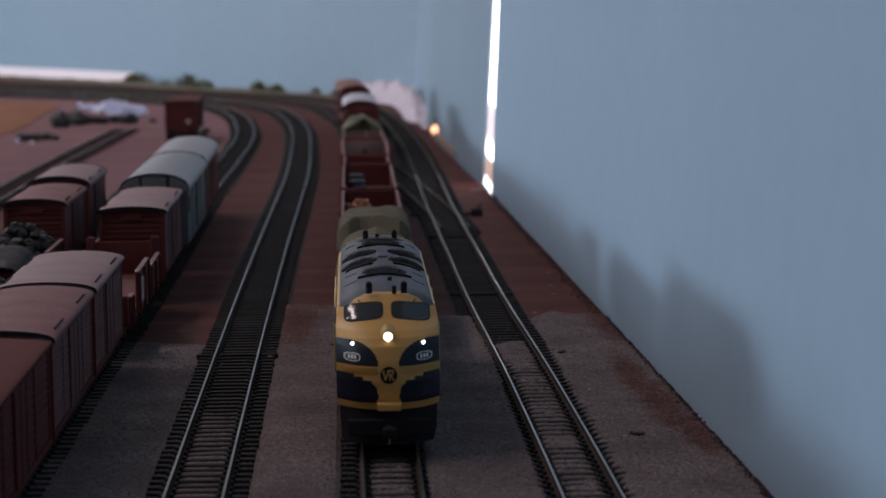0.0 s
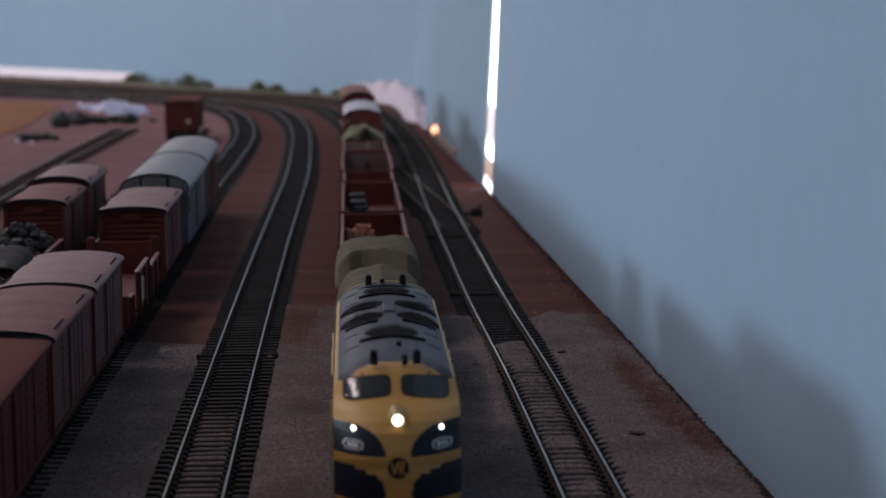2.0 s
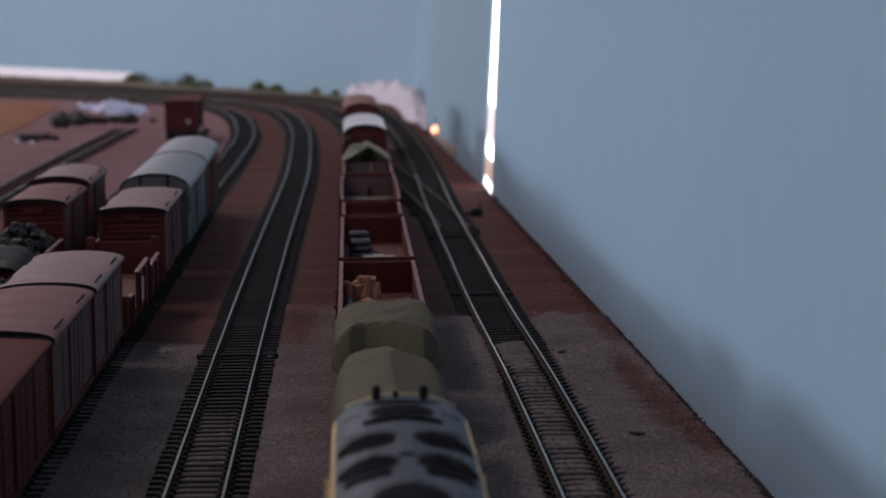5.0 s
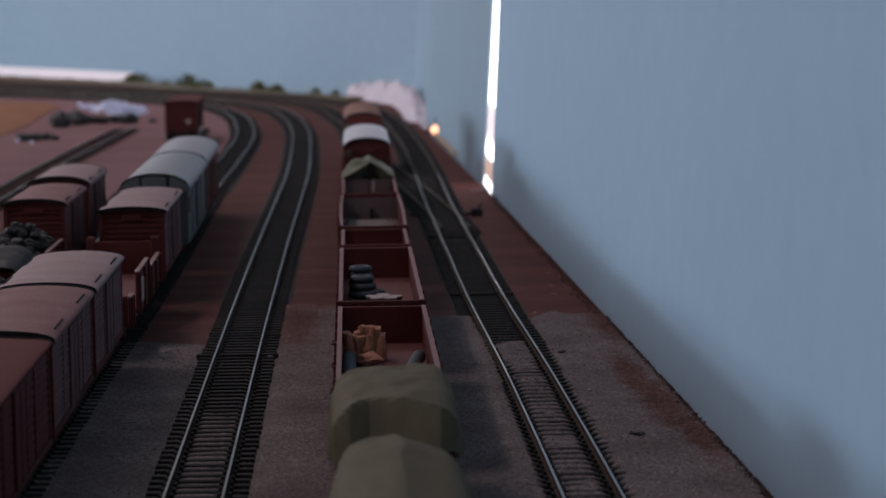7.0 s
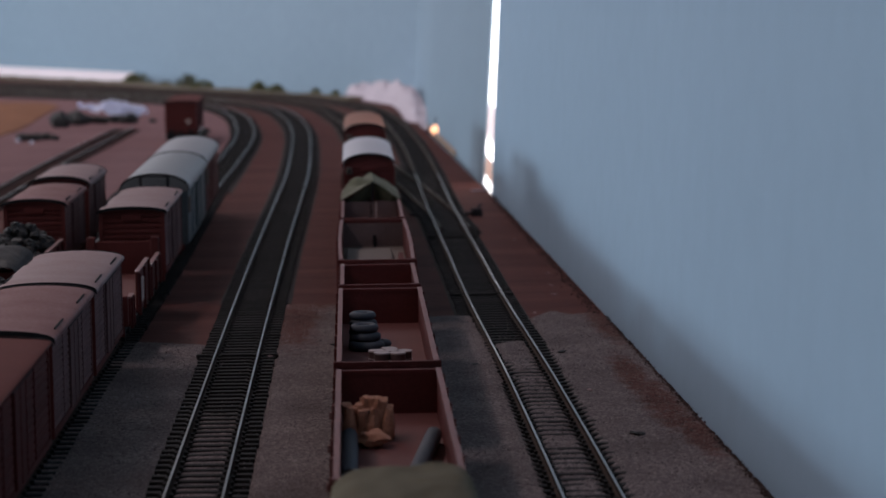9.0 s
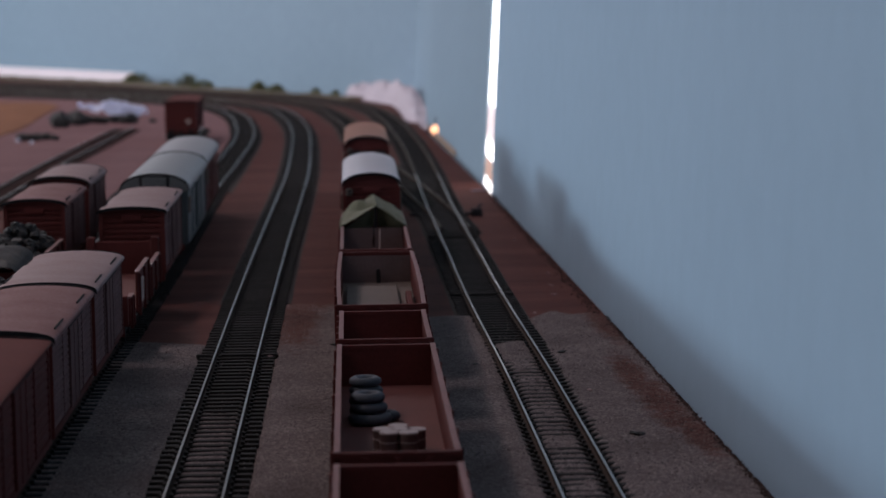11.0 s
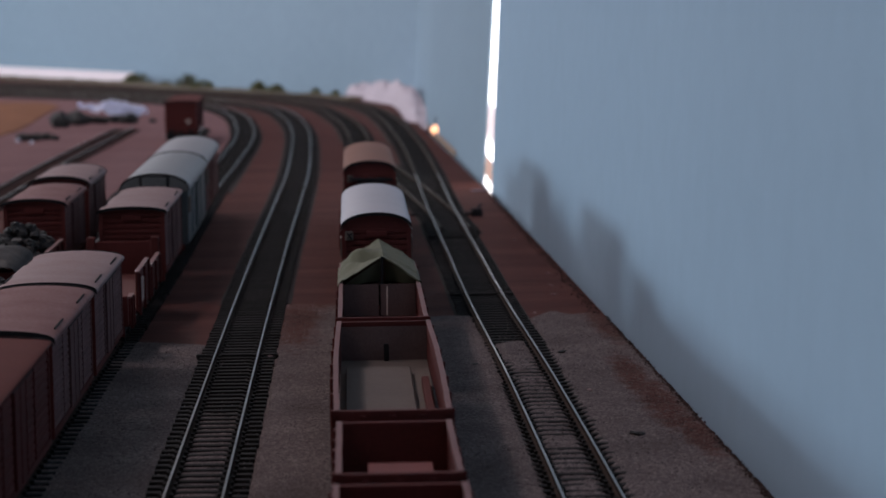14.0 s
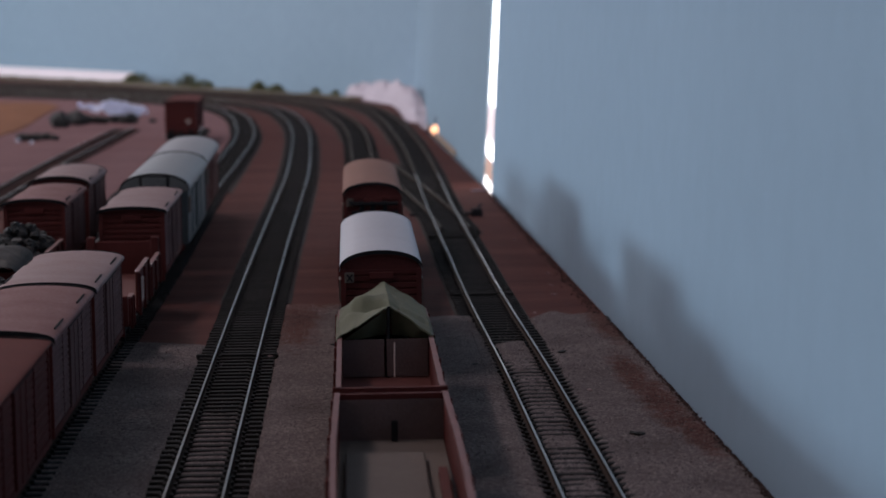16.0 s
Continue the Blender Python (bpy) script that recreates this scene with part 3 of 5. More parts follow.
def van(label, L, roof, body="red", bogies=False, W=0.0315, eave=0.0385, rise=0.0058, louvre=False, overhang=0.0012, strips=True, group="", plate=False, x_brace=False,
        arch_end=False, flank=None, tail_lamp=False, end_rails=False):
    v = thing("covered_van", label, "van", group=group)
    h, w = L / 2, W / 2
    running_gear(v, L, bogies)
    part("body", boxed(-w + 0.0012, w - 0.0012, -h + 0.0012, h - 0.0012, 0.0105, eave - 0.0004), M[body], v)
    flank = flank or body
    n = 11
    ph = (eave - 0.0112) / n
    pl = boxed(-w, w, -0.0006, 0.0006, 0.00022, ph - 0.00022, 0.00025)
    me = bpy.data.meshes.new("plank")
    pl.to_mesh(me)
    pl.free()
    me.materials.append(M[body])
    for s in (-1, 1):
        yb = (min(s * (h - 0.001), s * (h + 0.0004)), max(s * (h - 0.001), s * (h + 0.0004)))
        end = part("end_sill", boxed(-w - 0.0002, w + 0.0002, *yb, 0.0102, 0.0112), M[body], v)
        for k in (-1, 1):
            part("corner_post", boxed(min(k * (w - 0.0016), k * (w + 0.0002)), max(k * (w - 0.0016), k * (w + 0.0002)), *yb, 0.0112, eave), M[body], v)
        for i in range(n):
            ob = new("plank", me)
            ob.parent = end
            ob.matrix_basis = Matrix.Translation((0, s * (h - 0.0008), 0.0112 + i * ph))
        # gable under the curved roof
        ring = [(w * 0.98 * math.cos(a), eave - 0.0004 + (rise - 0.0004) * math.sin(a)) for a in np.linspace(0, math.pi, 17)]
        part("gable", loft(bmesh.new(), [[(x, s * (h - 0.0004), z) for x, z in ring], [(x, s * (h - 0.0018), z) for x, z in ring]]), M[body], v)
        part("end_vent", boxed(-0.0045, 0.0045, min(s * (h - 0.001), s * (h + 0.0006)), max(s * (h - 0.001), s * (h + 0.0006)), eave - 0.0038, eave - 0.0012, 0.0003), M[body], v)
    nv = 14 if louvre else 11
    for s in (-1, 1):
        side = part("side_frame", boxed(min(s * (w - 0.001), s * (w + 0.0003)), max(s * (w - 0.001), s * (w + 0.0003)), -h, h, 0.0105, 0.0122), M[body], v)
        ph2 = (eave - 0.0122) / nv
        sl = boxed(-0.0006, 0.0006, -h + 0.0004, h - 0.0004, 0.00018, ph2 - 0.00018, 0.0002)
        if louvre:
            for q in sl.verts:
                if q.co.z < ph2 * 0.5:
                    q.co.x += 0.00015 * s
        m2 = bpy.data.meshes.new("plank")
        sl.to_mesh(m2)
        sl.free()
        m2.materials.append(M[flank])
        for i in range(nv):
            ob = new("plank", m2)
            ob.parent = side
            ob.matrix_basis = Matrix.Translation((s * (w - 0.0008), 0, 0.0122 + i * ph2))
        # sliding door with rails and posts
        xs = (min(s * (w - 0.0006), s * (w + 0.0004)), max(s * (w - 0.0006), s * (w + 0.0004)))
        door = part("door", boxed(*xs, -0.011, 0.011, 0.0118, eave - 0.002, 0.0002), M[flank], v)
        part("door_rail", boxed(*xs, -0.012, 0.026 if L > 0.09 else 0.014, eave - 0.002, eave - 0.0012), M["black"], door)
        for y in (-0.0105, 0.0, 0.0105):
            part("door_post", boxed(min(s * (w + 0.0003), s * (w + 0.0006)), max(s * (w + 0.0003), s * (w + 0.0006)), y - 0.0006, y + 0.0006, 0.012, eave - 0.0022), M[flank], door)
        for y in np.linspace(-h + 0.0012, h - 0.0012, 5 if L > 0.1 else 4):
            if abs(y) > 0.013:
                part("stanchion", boxed(min(s * (w - 0.0006), s * (w + 0.00012)), max(s * (w - 0.0006), s * (w + 0.00012)), y - 0.0003, y + 0.0003, 0.0106, eave - 0.0006), M[flank], v)
        if plate and s > 0:
            pl2 = part("end_plate", boxed(-w + 0.0012, -w + 0.0046, -h - 0.0010, -h + 0.0004, eave - 0.0050, eave - 0.0012, 0.0002), M["sheet"], v, "small pale plate with a dark cross")
            for q in (-1, 1):
                part("cross_bar", cyl(bmesh.new(), (-w + 0.0020, -h - 0.0011, eave - 0.0031 - q * 0.0013), (-w + 0.0040, -h - 0.0011, eave - 0.0031 + q * 0.0013), 0.00028, 6), M["black"], pl2)
        if plate:
            y = -h + 0.010
            part("notice_board", boxed(min(s * w, s * (w + 0.001)), max(s * w, s * (w + 0.001)), y - 0.005, y + 0.005, 0.026, 0.034), M["sheet"], v, "pale enamel notice board")
    # roof sheet with thickness
    hw = w + overhang
    ang = np.linspace(0, math.pi, 25)
    f = lambda a: (hw * math.cos(a), eave + rise * math.sin(a) ** 0.9)
    sec = [f(a) for a in ang] + [(x * 0.985, z - 0.0008) for x, z in (f(a) for a in reversed(ang))]
    rings = []
    for i in range(9):
        y = -h - overhang + (L + 2 * overhang) * i / 8
        rings.append([(x, y, z + 0.00012 * noise.noise((x * 150, y * 60, L * 40))) for x, z in sec])
    rf = smooth(part("roof", loft(bmesh.new(), rings), M[roof], v), 50)
    for s in (-1, 1):
        bm = bmesh.new()
        for a0, a1 in zip(ang, ang[1:]):
            (x0, z0), (x1, z1) = f(a0), f(a1)
            y0, y1 = s * (h + overhang) - 0.0003, s * (h + overhang) + 0.0003
            vs = [bm.verts.new(p) for p in ((x0, y0, z0 + 0.0003), (x1, y0, z1 + 0.0003), (x1, y1, z1 + 0.0003), (x0, y1, z0 + 0.0003),
                                            (x0, y0, z0 - 0.0011), (x1, y0, z1 - 0.0011), (x1, y1, z1 - 0.0011), (x0, y1, z0 - 0.0011))]
            for q in ((0, 1, 2, 3), (7, 6, 5, 4), (0, 4, 5, 1), (3, 2, 6, 7)):
                bm.faces.new([vs[k] for k in q])
        bmesh.ops.remove_doubles(bm, verts=bm.verts, dist=1e-6)
        part("roof_end_strip", bm, M["black"], rf)
        if strips:
            a = math.asin(0.45)
            x, z = f(a)
            yy = s * h * 0.55
            for k in (-1, 1):
                part("rain_strip", boxed(k * x - 0.0002, k * x + 0.0002, yy - 0.010, yy + 0.010, z - 0.0002, z + 0.0005), M["black"], rf)
    if end_rails:
        for z in (0.0245, 0.0295, 0.0340):
            part("end_rail", boxed(-0.0105, 0.0125, -h - 0.0028, -h - 0.0012, z, z + 0.0017, 0.0003), M["black"], v, "dark rail across the van end")
        for x in (-0.0055, 0.0, 0.0060):
            part("end_upright", boxed(x - 0.0010, x + 0.0010, -h - 0.0016, -h, 0.0125, 0.0360, 0.0002), M["black"], v)
    if tail_lamp:
        part("tail_lamp", cyl(bmesh.new(), (0.0068, -h - 0.003, 0.0185), (0.0068, -h, 0.0185), 0.0022, 14), M["sack"], v, "small pale lamp on the van end")
        for k in (-1, 1):
            part("buffer", cyl(bmesh.new(), (k * 0.009, -h - 0.004, 0.0085), (k * 0.009, -h, 0.0085), 0.0026, 12), M["black"], v)
            part("brake_gear", boxed(k * 0.0105 - 0.0035, k * 0.0105 + 0.0035, -h + 0.001, -h + 0.012, 0.001, 0.0102, 0.0005), M["black"], v)
    if arch_end:
        y = -h - overhang
        bm = bmesh.new()
        ring = [(hw * 0.99 * math.cos(a), eave - 0.0006 + rise * math.sin(a)) for a in ang]
        loft(bm, [[(x, y - 0.0009, z) for x, z in ring], [(x, y + 0.0004, z) for x, z in ring]])
        part("gable_panel", bm, M["archgrey"], v)
        part("window_surround", boxed(-0.0076, 0.0076, y - 0.0013, y, eave + 0.0002, eave + rise - 0.0010, 0.0003), M["black"], v)
        part("end_window", boxed(-0.0062, 0.0062, y - 0.0016, y, eave + 0.0008, eave + rise - 0.0019, 0.0003), M["archgrey"], v, "small pale window in the arched end")
    return v


def wagon_low(label, L, group=""):
    """A flat wagon with a few low side flaps and upright ends."""
    v = thing("stake_wagon", label, "wagon", group=group)
    h, w = L / 2, 0.0155
    running_gear(v, L, True)
    part("deck", boxed(-w, w, -h, h, 0.0112, 0.0126, 0.0002), M["redfloor"], v)
    for s, top in ((1, 0.0275), (-1, 0.021)):
        part("end", boxed(-w, w, min(s * h, s * (h - 0.0012)), max(s * h, s * (h - 0.0012)), 0.0112, top, 0.0002), M["red"], v)
        for k in (-1, 1):
            x = k * (w - 0.0012)
            part("end_post", boxed(x - 0.0018, x + 0.0018, min(s * (h + 0.0016), s * (h - 0.0022)), max(s * (h + 0.0016), s * (h - 0.0022)), 0.0112, top + 0.002, 0.0003), M["red"], v)
    for s in (-1, 1):
        for y0, y1, tp in ((-h + 0.004, -h + 0.016, 0.0215), (-h + 0.040, h - 0.066, 0.0270), (h - 0.058, h - 0.006, 0.0225)):
            part("side_flap", boxed(min(s * w, s * (w + 0.0012)), max(s * w, s * (w + 0.0012)), y0, y1, 0.0105, tp, 0.0002), M["red"], v)
            part("flap_capping", boxed(min(s * (w - 0.0004), s * (w + 0.0016)), max(s * (w - 0.0004), s * (w + 0.0016)), y0, y1, tp, tp + 0.0007, 0.0002), M["redtop"], v, "worn paler top edge")
            for y in np.linspace(y0 + 0.002, y1 - 0.002, 3 if y1 - y0 > 0.02 else 2):
                part("stake", boxed(min(s * (w + 0.001), s * (w + 0.0022)), max(s * (w + 0.001), s * (w + 0.0022)), y - 0.0009, y + 0.0009, 0.0095, tp, 0.0002), M["red"], v)
        part("chalk_panel", boxed(min(s * (w + 0.0012), s * (w + 0.0018)), max(s * (w + 0.0012), s * (w + 0.0018)), -h + 0.048, -h + 0.060, 0.0140, 0.0235), M["sack"], v, "pale weathered panel")
        part("chalk_mark", boxed(min(s * (w + 0.0012), s * (w + 0.0016)), max(s * (w + 0.0012), s * (w + 0.0016)), -h + 0.007, -h + 0.009, 0.0125, 0.0200), M["sack"], v, "thin pale chalk mark")
    return v


# ---- locomotive ----
NOSE = [(0.0135, -0.0945, 0.0110), (0.017, -0.0960, 0.0112), (0.022, -0.0966, 0.0112), (0.028, -0.0960, 0.0110), (0.0325, -0.0948, 0.0105), (0.0350, -0.0932, 0.0100),
        (0.0368, -0.0902, 0.0094), (0.0382, -0.0866, 0.0088), (0.0395, -0.0836, 0.0080), (0.0435, -0.0790, 0.0066), (0.0450, -0.0768, 0.0056), (0.0460, -0.0738, 0.0045),
        (0.0468, -0.068, 0.003), (0.0475, -0.056, 0.001)]
GIRTH = [(0.0135, 0.01550), (0.016, 0.0158), (0.037, 0.0158), (0.0395, 0.01565), (0.0412, 0.01530), (0.0426, 0.01460), (0.0438, 0.01360), (0.0450, 0.01190),
         (0.0460, 0.00950), (0.0468, 0.00640), (0.0475, 0.0015)]


def table(tab, z, k=1):
    for a, b in zip(tab, tab[1:]):
        if z <= b[0]:
            u = max(0.0, (z - a[0]) / (b[0] - a[0]))
            return a[k] + (b[k] - a[k]) * u
    return tab[-1][k]


def nose_y(x, z):
    return table(NOSE, z, 1) + table(NOSE, z, 2) * min(1.0, abs(x) / table(GIRTH, z)) ** 2.5


def nose_patch(shape, lift, thick=0.0004, rings=6, n=36):
    """A plate that hugs the nose; shape(r, a) gives x, z for a share r of its radius at the angle a."""
    bm = bmesh.new()
    for k, off in enumerate((lift, lift - thick)):
        prev = None
        for i in range(1, rings + 1):
            row = []
            for j in range(n):
                x, z = shape(i / rings, 2 * math.pi * j / n)
                row.append(bm.verts.new((x, nose_y(x, z) - off, z)))
            if prev is None:
                bm.faces.new(row)
            else:
                for j in range(n):
                    bm.faces.new((prev[j], prev[(j + 1) % n], row[(j + 1) % n], row[j]))
            prev = row
        if k == 0:
            rim = prev
    for j in range(n):
        bm.faces.new((rim[j], rim[(j + 1) % n], prev[(j + 1) % n], prev[j]))
    bmesh.ops.recalc_face_normals(bm, faces=bm.faces)
    return bm


def livery(x, y, z):
    """0 yellow, 1 dark blue, 2 roof grey."""
    ax = abs(x)
    if z > 0.0424 and -0.0705 - 0.0055 * (ax / 0.0125) ** 2 < y < 0.0830:
        return 2
    u = ax - 0.0030
    if u > 0 and 0.0268 < z < 0.0268 + 0.0076 * math.sqrt(max(0.0, 1 - (1 - min(u / 0.0090, 1.0)) ** 2)):
        return 1
    low = 0.0236 + (0.0008 if ax > 0.0105 else 0.0) - (0.0009 if ax < 0.0078 else 0.0) - (0.0008 if ax < 0.0052 else 0.0)
    if 0.0157 < z < low:
        inner = 0.0029 + 0.0010 * (z - 0.0157) / 0.007 + 0.0012 * max(0.0, 1 - (z - 0.0157) / 0.0024) ** 2 + 0.0014 * max(0.0, 1 - (low - z) / 0.002) ** 2
        if ax > inner:
            return 1
    return 0


def locomotive():
    v = thing("diesel_locomotive", "yellow and dark blue model diesel locomotive with a grey roof", "locomotive")
    zs = list(np.linspace(0.0135, 0.0424, 150)) + [0.0428, 0.0432, 0.0436, 0.0440, 0.0444, 0.0448, 0.0452, 0.0456, 0.0460, 0.0464, 0.0468, 0.0471, 0.0473, 0.0475]
    nf = 120
    rings = []
    for z in zs:
        hw = table(GIRTH, z)
        # even steps round the rounded nose
        xs = [hw * math.sin(math.pi / 2 * u) for u in np.linspace(-1, 1, nf)]
        front = [(x, nose_y(x, z), z) for x in xs]
        ys = list(np.linspace(front[-1][1], 0.006 - front[-1][1], 18)[1:-1])
        ring = front + [(hw, y, z) for y in ys] + [(x, 0.006 - y, z) for x, y, z in reversed(front)] + [(-hw, y, z) for y in reversed(ys)]
        rings.append(ring)
    bm = loft(bmesh.new(), rings)
    me = bpy.data.meshes.new("body_shell")
    bm.to_mesh(me)
    bm.free()
    for k in ("yellow", "navy", "roofgrey"):
        me.materials.append(M[k])
    for p in me.polygons:
        p.material_index = livery(*p.center)
    shell = new("body_shell", me)
    shell.parent = v
    smooth(shell, 60)
    for s in (-1, 1):
        # cream line along the roof edge
        part("gutter", boxed(min(s * 0.0144, s * 0.0151), max(s * 0.0144, s * 0.0151), -0.073, 0.073, 0.0422, 0.0427, 0.0002), M["cream"], v, "pale cream gutter strip")
        part("grab_rail", cyl(bmesh.new(), (s * 0.0164, -0.066, 0.020), (s * 0.0164, -0.066, 0.036), 0.0003, 6), M["cream"], v)
        for y in (0.02, -0.015):
            part("side_rail", cyl(bmesh.new(), (s * 0.0164, y, 0.034), (s * 0.0164, y + 0.012, 0.0385), 0.0003, 6), M["cream"], v)

    def pane(c, a, zc, b, grow=1.0):
        def shape(r, t):
            e = 0.42
            cx, sz = math.cos(t), math.sin(t)
            x = a * grow * math.copysign(abs(cx) ** e, cx) * r
            z = b * (grow if grow == 1 else 1.16) * math.copysign(abs(sz) ** e, sz) * r
            return c + x, zc + z - 0.0014 * (abs(c + x) / 0.013) ** 1.4
        return shape
    for s in (-1, 1):
        fr = part("window_frame", nose_patch(pane(s * 0.0073, 0.0057, 0.0422, 0.0021, 1.07), 0.00012), M["black"], v)
        part("windscreen", nose_patch(pane(s * 0.0073, 0.0057, 0.0422, 0.0021), 0.0003), M["glass"], fr, "dark glossy windscreen glass")
        x = s * 0.0088
        part("wiper", cyl(bmesh.new(), (x, nose_y(x, 0.0446) - 0.0007, 0.0446), (x - s * 0.002, nose_y(x, 0.0425) - 0.0008, 0.0424), 0.00018, 5), M["black"], fr)
        x = s * 0.0108
        lm = part("marker_lamp", cyl(bmesh.new(), (x, nose_y(x, 0.0333) + 0.0008, 0.0333), (x, nose_y(x, 0.0333) - 0.0006, 0.0333), 0.00052, 16), M["lamp"], v, "small lit white marker lamp")

        def oval(r, t, c=s * 0.0110):
            return c + 0.0025 * r * math.copysign(abs(math.cos(t)) ** 0.7, math.cos(t)), 0.0294 + 0.00125 * r * math.copysign(abs(math.sin(t)) ** 0.7, math.sin(t))
        ov = part("number_panel", nose_patch(oval, 0.00012, rings=3), M["platewhite"], v, "oval panel with a pale rim")
        part("panel_field", nose_patch(lambda r, t: (s * 0.0110 + (oval(r, t)[0] - s * 0.0110) * 0.86, 0.0294 + (oval(r, t)[1] - 0.0294) * 0.8), 0.0002, rings=3), M["navy"], ov)
        for k in (-1, 0, 1):
            xx = s * 0.0110 + k * 0.00095
            part("numeral_bar", nose_patch(lambda r, t: (xx + 0.00036 * r * math.cos(t), 0.0294 + 0.00072 * r * math.sin(t)), 0.0003, rings=2, n=10), M["platewhite"], ov)
    # headlight in its round housing
    hl = part("headlight_housing", cyl(bmesh.new(), (0, -0.0865, 0.0362), (0, nose_y(0, 0.0355) - 0.0016, 0.0357), 0.0024, 24, 0.0021), M["rim"], v)
    yl = nose_y(0, 0.0355) - 0.0016
    part("headlight", cyl(bmesh.new(), (0, yl, 0.0357), (0, yl - 0.0004, 0.0357), 0.00125, 20), M["lamp"], hl, "lit white headlight")
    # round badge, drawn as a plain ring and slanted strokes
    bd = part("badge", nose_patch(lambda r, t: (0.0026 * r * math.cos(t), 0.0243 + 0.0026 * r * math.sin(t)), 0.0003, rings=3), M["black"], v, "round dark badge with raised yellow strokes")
    for x0, z0, x1, z1 in ((-0.0017, 0.0258, -0.0010, 0.0228), (-0.0010, 0.0228, -0.0001, 0.0258), (0.0003, 0.0226, 0.0003, 0.0259), (0.0003, 0.0259, 0.0014, 0.0256), (0.0014, 0.0256, 0.0012, 0.0245), (0.0012, 0.0245, 0.0003, 0.0243), (0.0005, 0.0243, 0.0017, 0.0226)):
        part("stroke", cyl(bmesh.new(), (x0, nose_y(0, 0.0243) - 0.0004, z0), (x1, nose_y(0, 0.0243) - 0.0004, z1), 0.00022, 6), M["yellow"], bd)
    # speed-stripe ridges either side of the badge
    for s in (-1, 1):
        for z in (0.0261, 0.0254, 0.0247):
            pts = [(s * x, nose_y(x, z) - 0.0001, z) for x in np.linspace(0.0034, 0.0152, 14)]
            rings = [[(x, y - 0.0002, zz - 0.0001), (x, y - 0.0002, zz + 0.0001), (x, y + 0.0002, zz + 0.0001), (x, y + 0.0002, zz - 0.0001)] for x, y, zz in pts]
            part("ridge", loft(bmesh.new(), rings), M["yellow2"], v)
    part("step_plate", boxed(-0.0036, 0.0036, -0.0994, -0.095, 0.0138, 0.0160, 0.0003), M["yellow"], v)
    # pilot, frame and coupler
    rings = []
    for z, g in ((0.0026, 0.9), (0.006, 0.96), (0.0134, 0.985)):
        xs = np.linspace(-0.0152, 0.0152, 15) * g
        rings.append([(x, -0.0935 + 0.010 * abs(x / 0.0158) ** 2.5, z) for x in xs] + [(x, 0.0935 - 0.010 * abs(x / 0.0158) ** 2.5, z) for x in reversed(xs)])
    bm = loft(bmesh.new(), rings)
    part("underframe", bm, M["black"], v)
    for s in (-1, 1):
        bogie(v, s * 0.055)
        part("coupler", box(boxed(-0.0011, 0.0011, min(s * 0.092, s * 0.100), max(s * 0.092, s * 0.100), 0.0066, 0.0088, 0.0003), -0.0022, 0.0022, min(s * 0.0995, s * 0.102), max(s * 0.0995, s * 0.102), 0.0058, 0.0092, 0.0006), M["black"], v)
        part("buffer_beam", boxed(-0.0125, 0.0125, min(s * 0.0925, s * 0.0950), max(s * 0.0925, s * 0.0950), 0.0055, 0.0105, 0.0004), M["black"], v)
    hose = bmesh.new()
    pts = [(-0.0006 + 0.0006 * math.sin(u * 2), -0.0955 - 0.0012 * u, 0.0085 - 0.0046 * u) for u in np.linspace(0, 1.15, 7)]
    for a, b in zip(pts, pts[1:]):
        cyl(hose, a, b, 0.0004, 6)
    part("brake_hose", hose, M["sheet"], v, "pale hanging brake hose")
    # roof equipment: fans, louvres, horns and hatches
    rz = lambda x: 0.0474 - 0.0029 * (abs(x) / 0.0125) ** 2.2

    def fan(x, y, rx, ry, name):
        bm = bmesh.new()
        n = 30
        for i in range(n):
            u = -1 + 2 * (i + 0.5) / n
            half = ry * math.sqrt(max(0.03, 1 - u * u))
            cx = x + u * rx * 1.08
            z = rz(cx)
            o = ry * 0.10 * random.uniform(-1, 1)
            a, c = half * random.uniform(0.75, 1.0), half * random.uniform(0.7, 1.0)
            box(bm, cx - rx / n * 0.62, cx + rx / n * 0.62, y - a, y + c, z - 0.0006, z + 0.0002)
            a, c = half * random.uniform(0.6, 1.15), half * random.uniform(0.6, 1.1)
            box(bm, cx - rx / n * 0.30, cx + rx / n * 0.30, y + o - a, y + o + c, z - 0.0006, z + 0.00035 + 0.0003 * math.sqrt(1 - u * u))
        part(name, bm, M["soot"], v, "sooty black louvred roof grille")

    def bar(y, half, name="grille_lip"):
        xs = np.linspace(-half, half, 11)
        part(name, loft(bmesh.new(), [[(x, y - 0.0011, rz(x) - 0.0004), (x, y - 0.0011, rz(x) + 0.0007), (x, y + 0.0011, rz(x) + 0.0007), (x, y + 0.0011, rz(x) - 0.0004)] for x in xs]), M["soot"], v)
    fan(0, -0.0235, 0.0068, 0.0098, "roof_fan")
    bar(-0.0360, 0.0088)
    fan(0, 0.0625, 0.0066, 0.0092, "roof_fan")
    bar(0.0515, 0.0086)
    for s in (-1, 1):
        fan(s * 0.0080, 0.0070, 0.0057, 0.0100, "roof_louvre")
        fan(s * 0.0080, 0.0315, 0.0057, 0.0098, "roof_louvre")
        xs = np.linspace(s * 0.0035, s * 0.0127, 7)
        part("louvre_lip", loft(bmesh.new(), [[(x, -0.0042 - 0.003 * abs(x) / 0.0127, rz(x) - 0.0004), (x, -0.0042 - 0.003 * abs(x) / 0.0127, rz(x) + 0.0006), (x, -0.0020, rz(x) + 0.0006), (x, -0.0020, rz(x) - 0.0004)] for x in xs]), M["soot"], v)
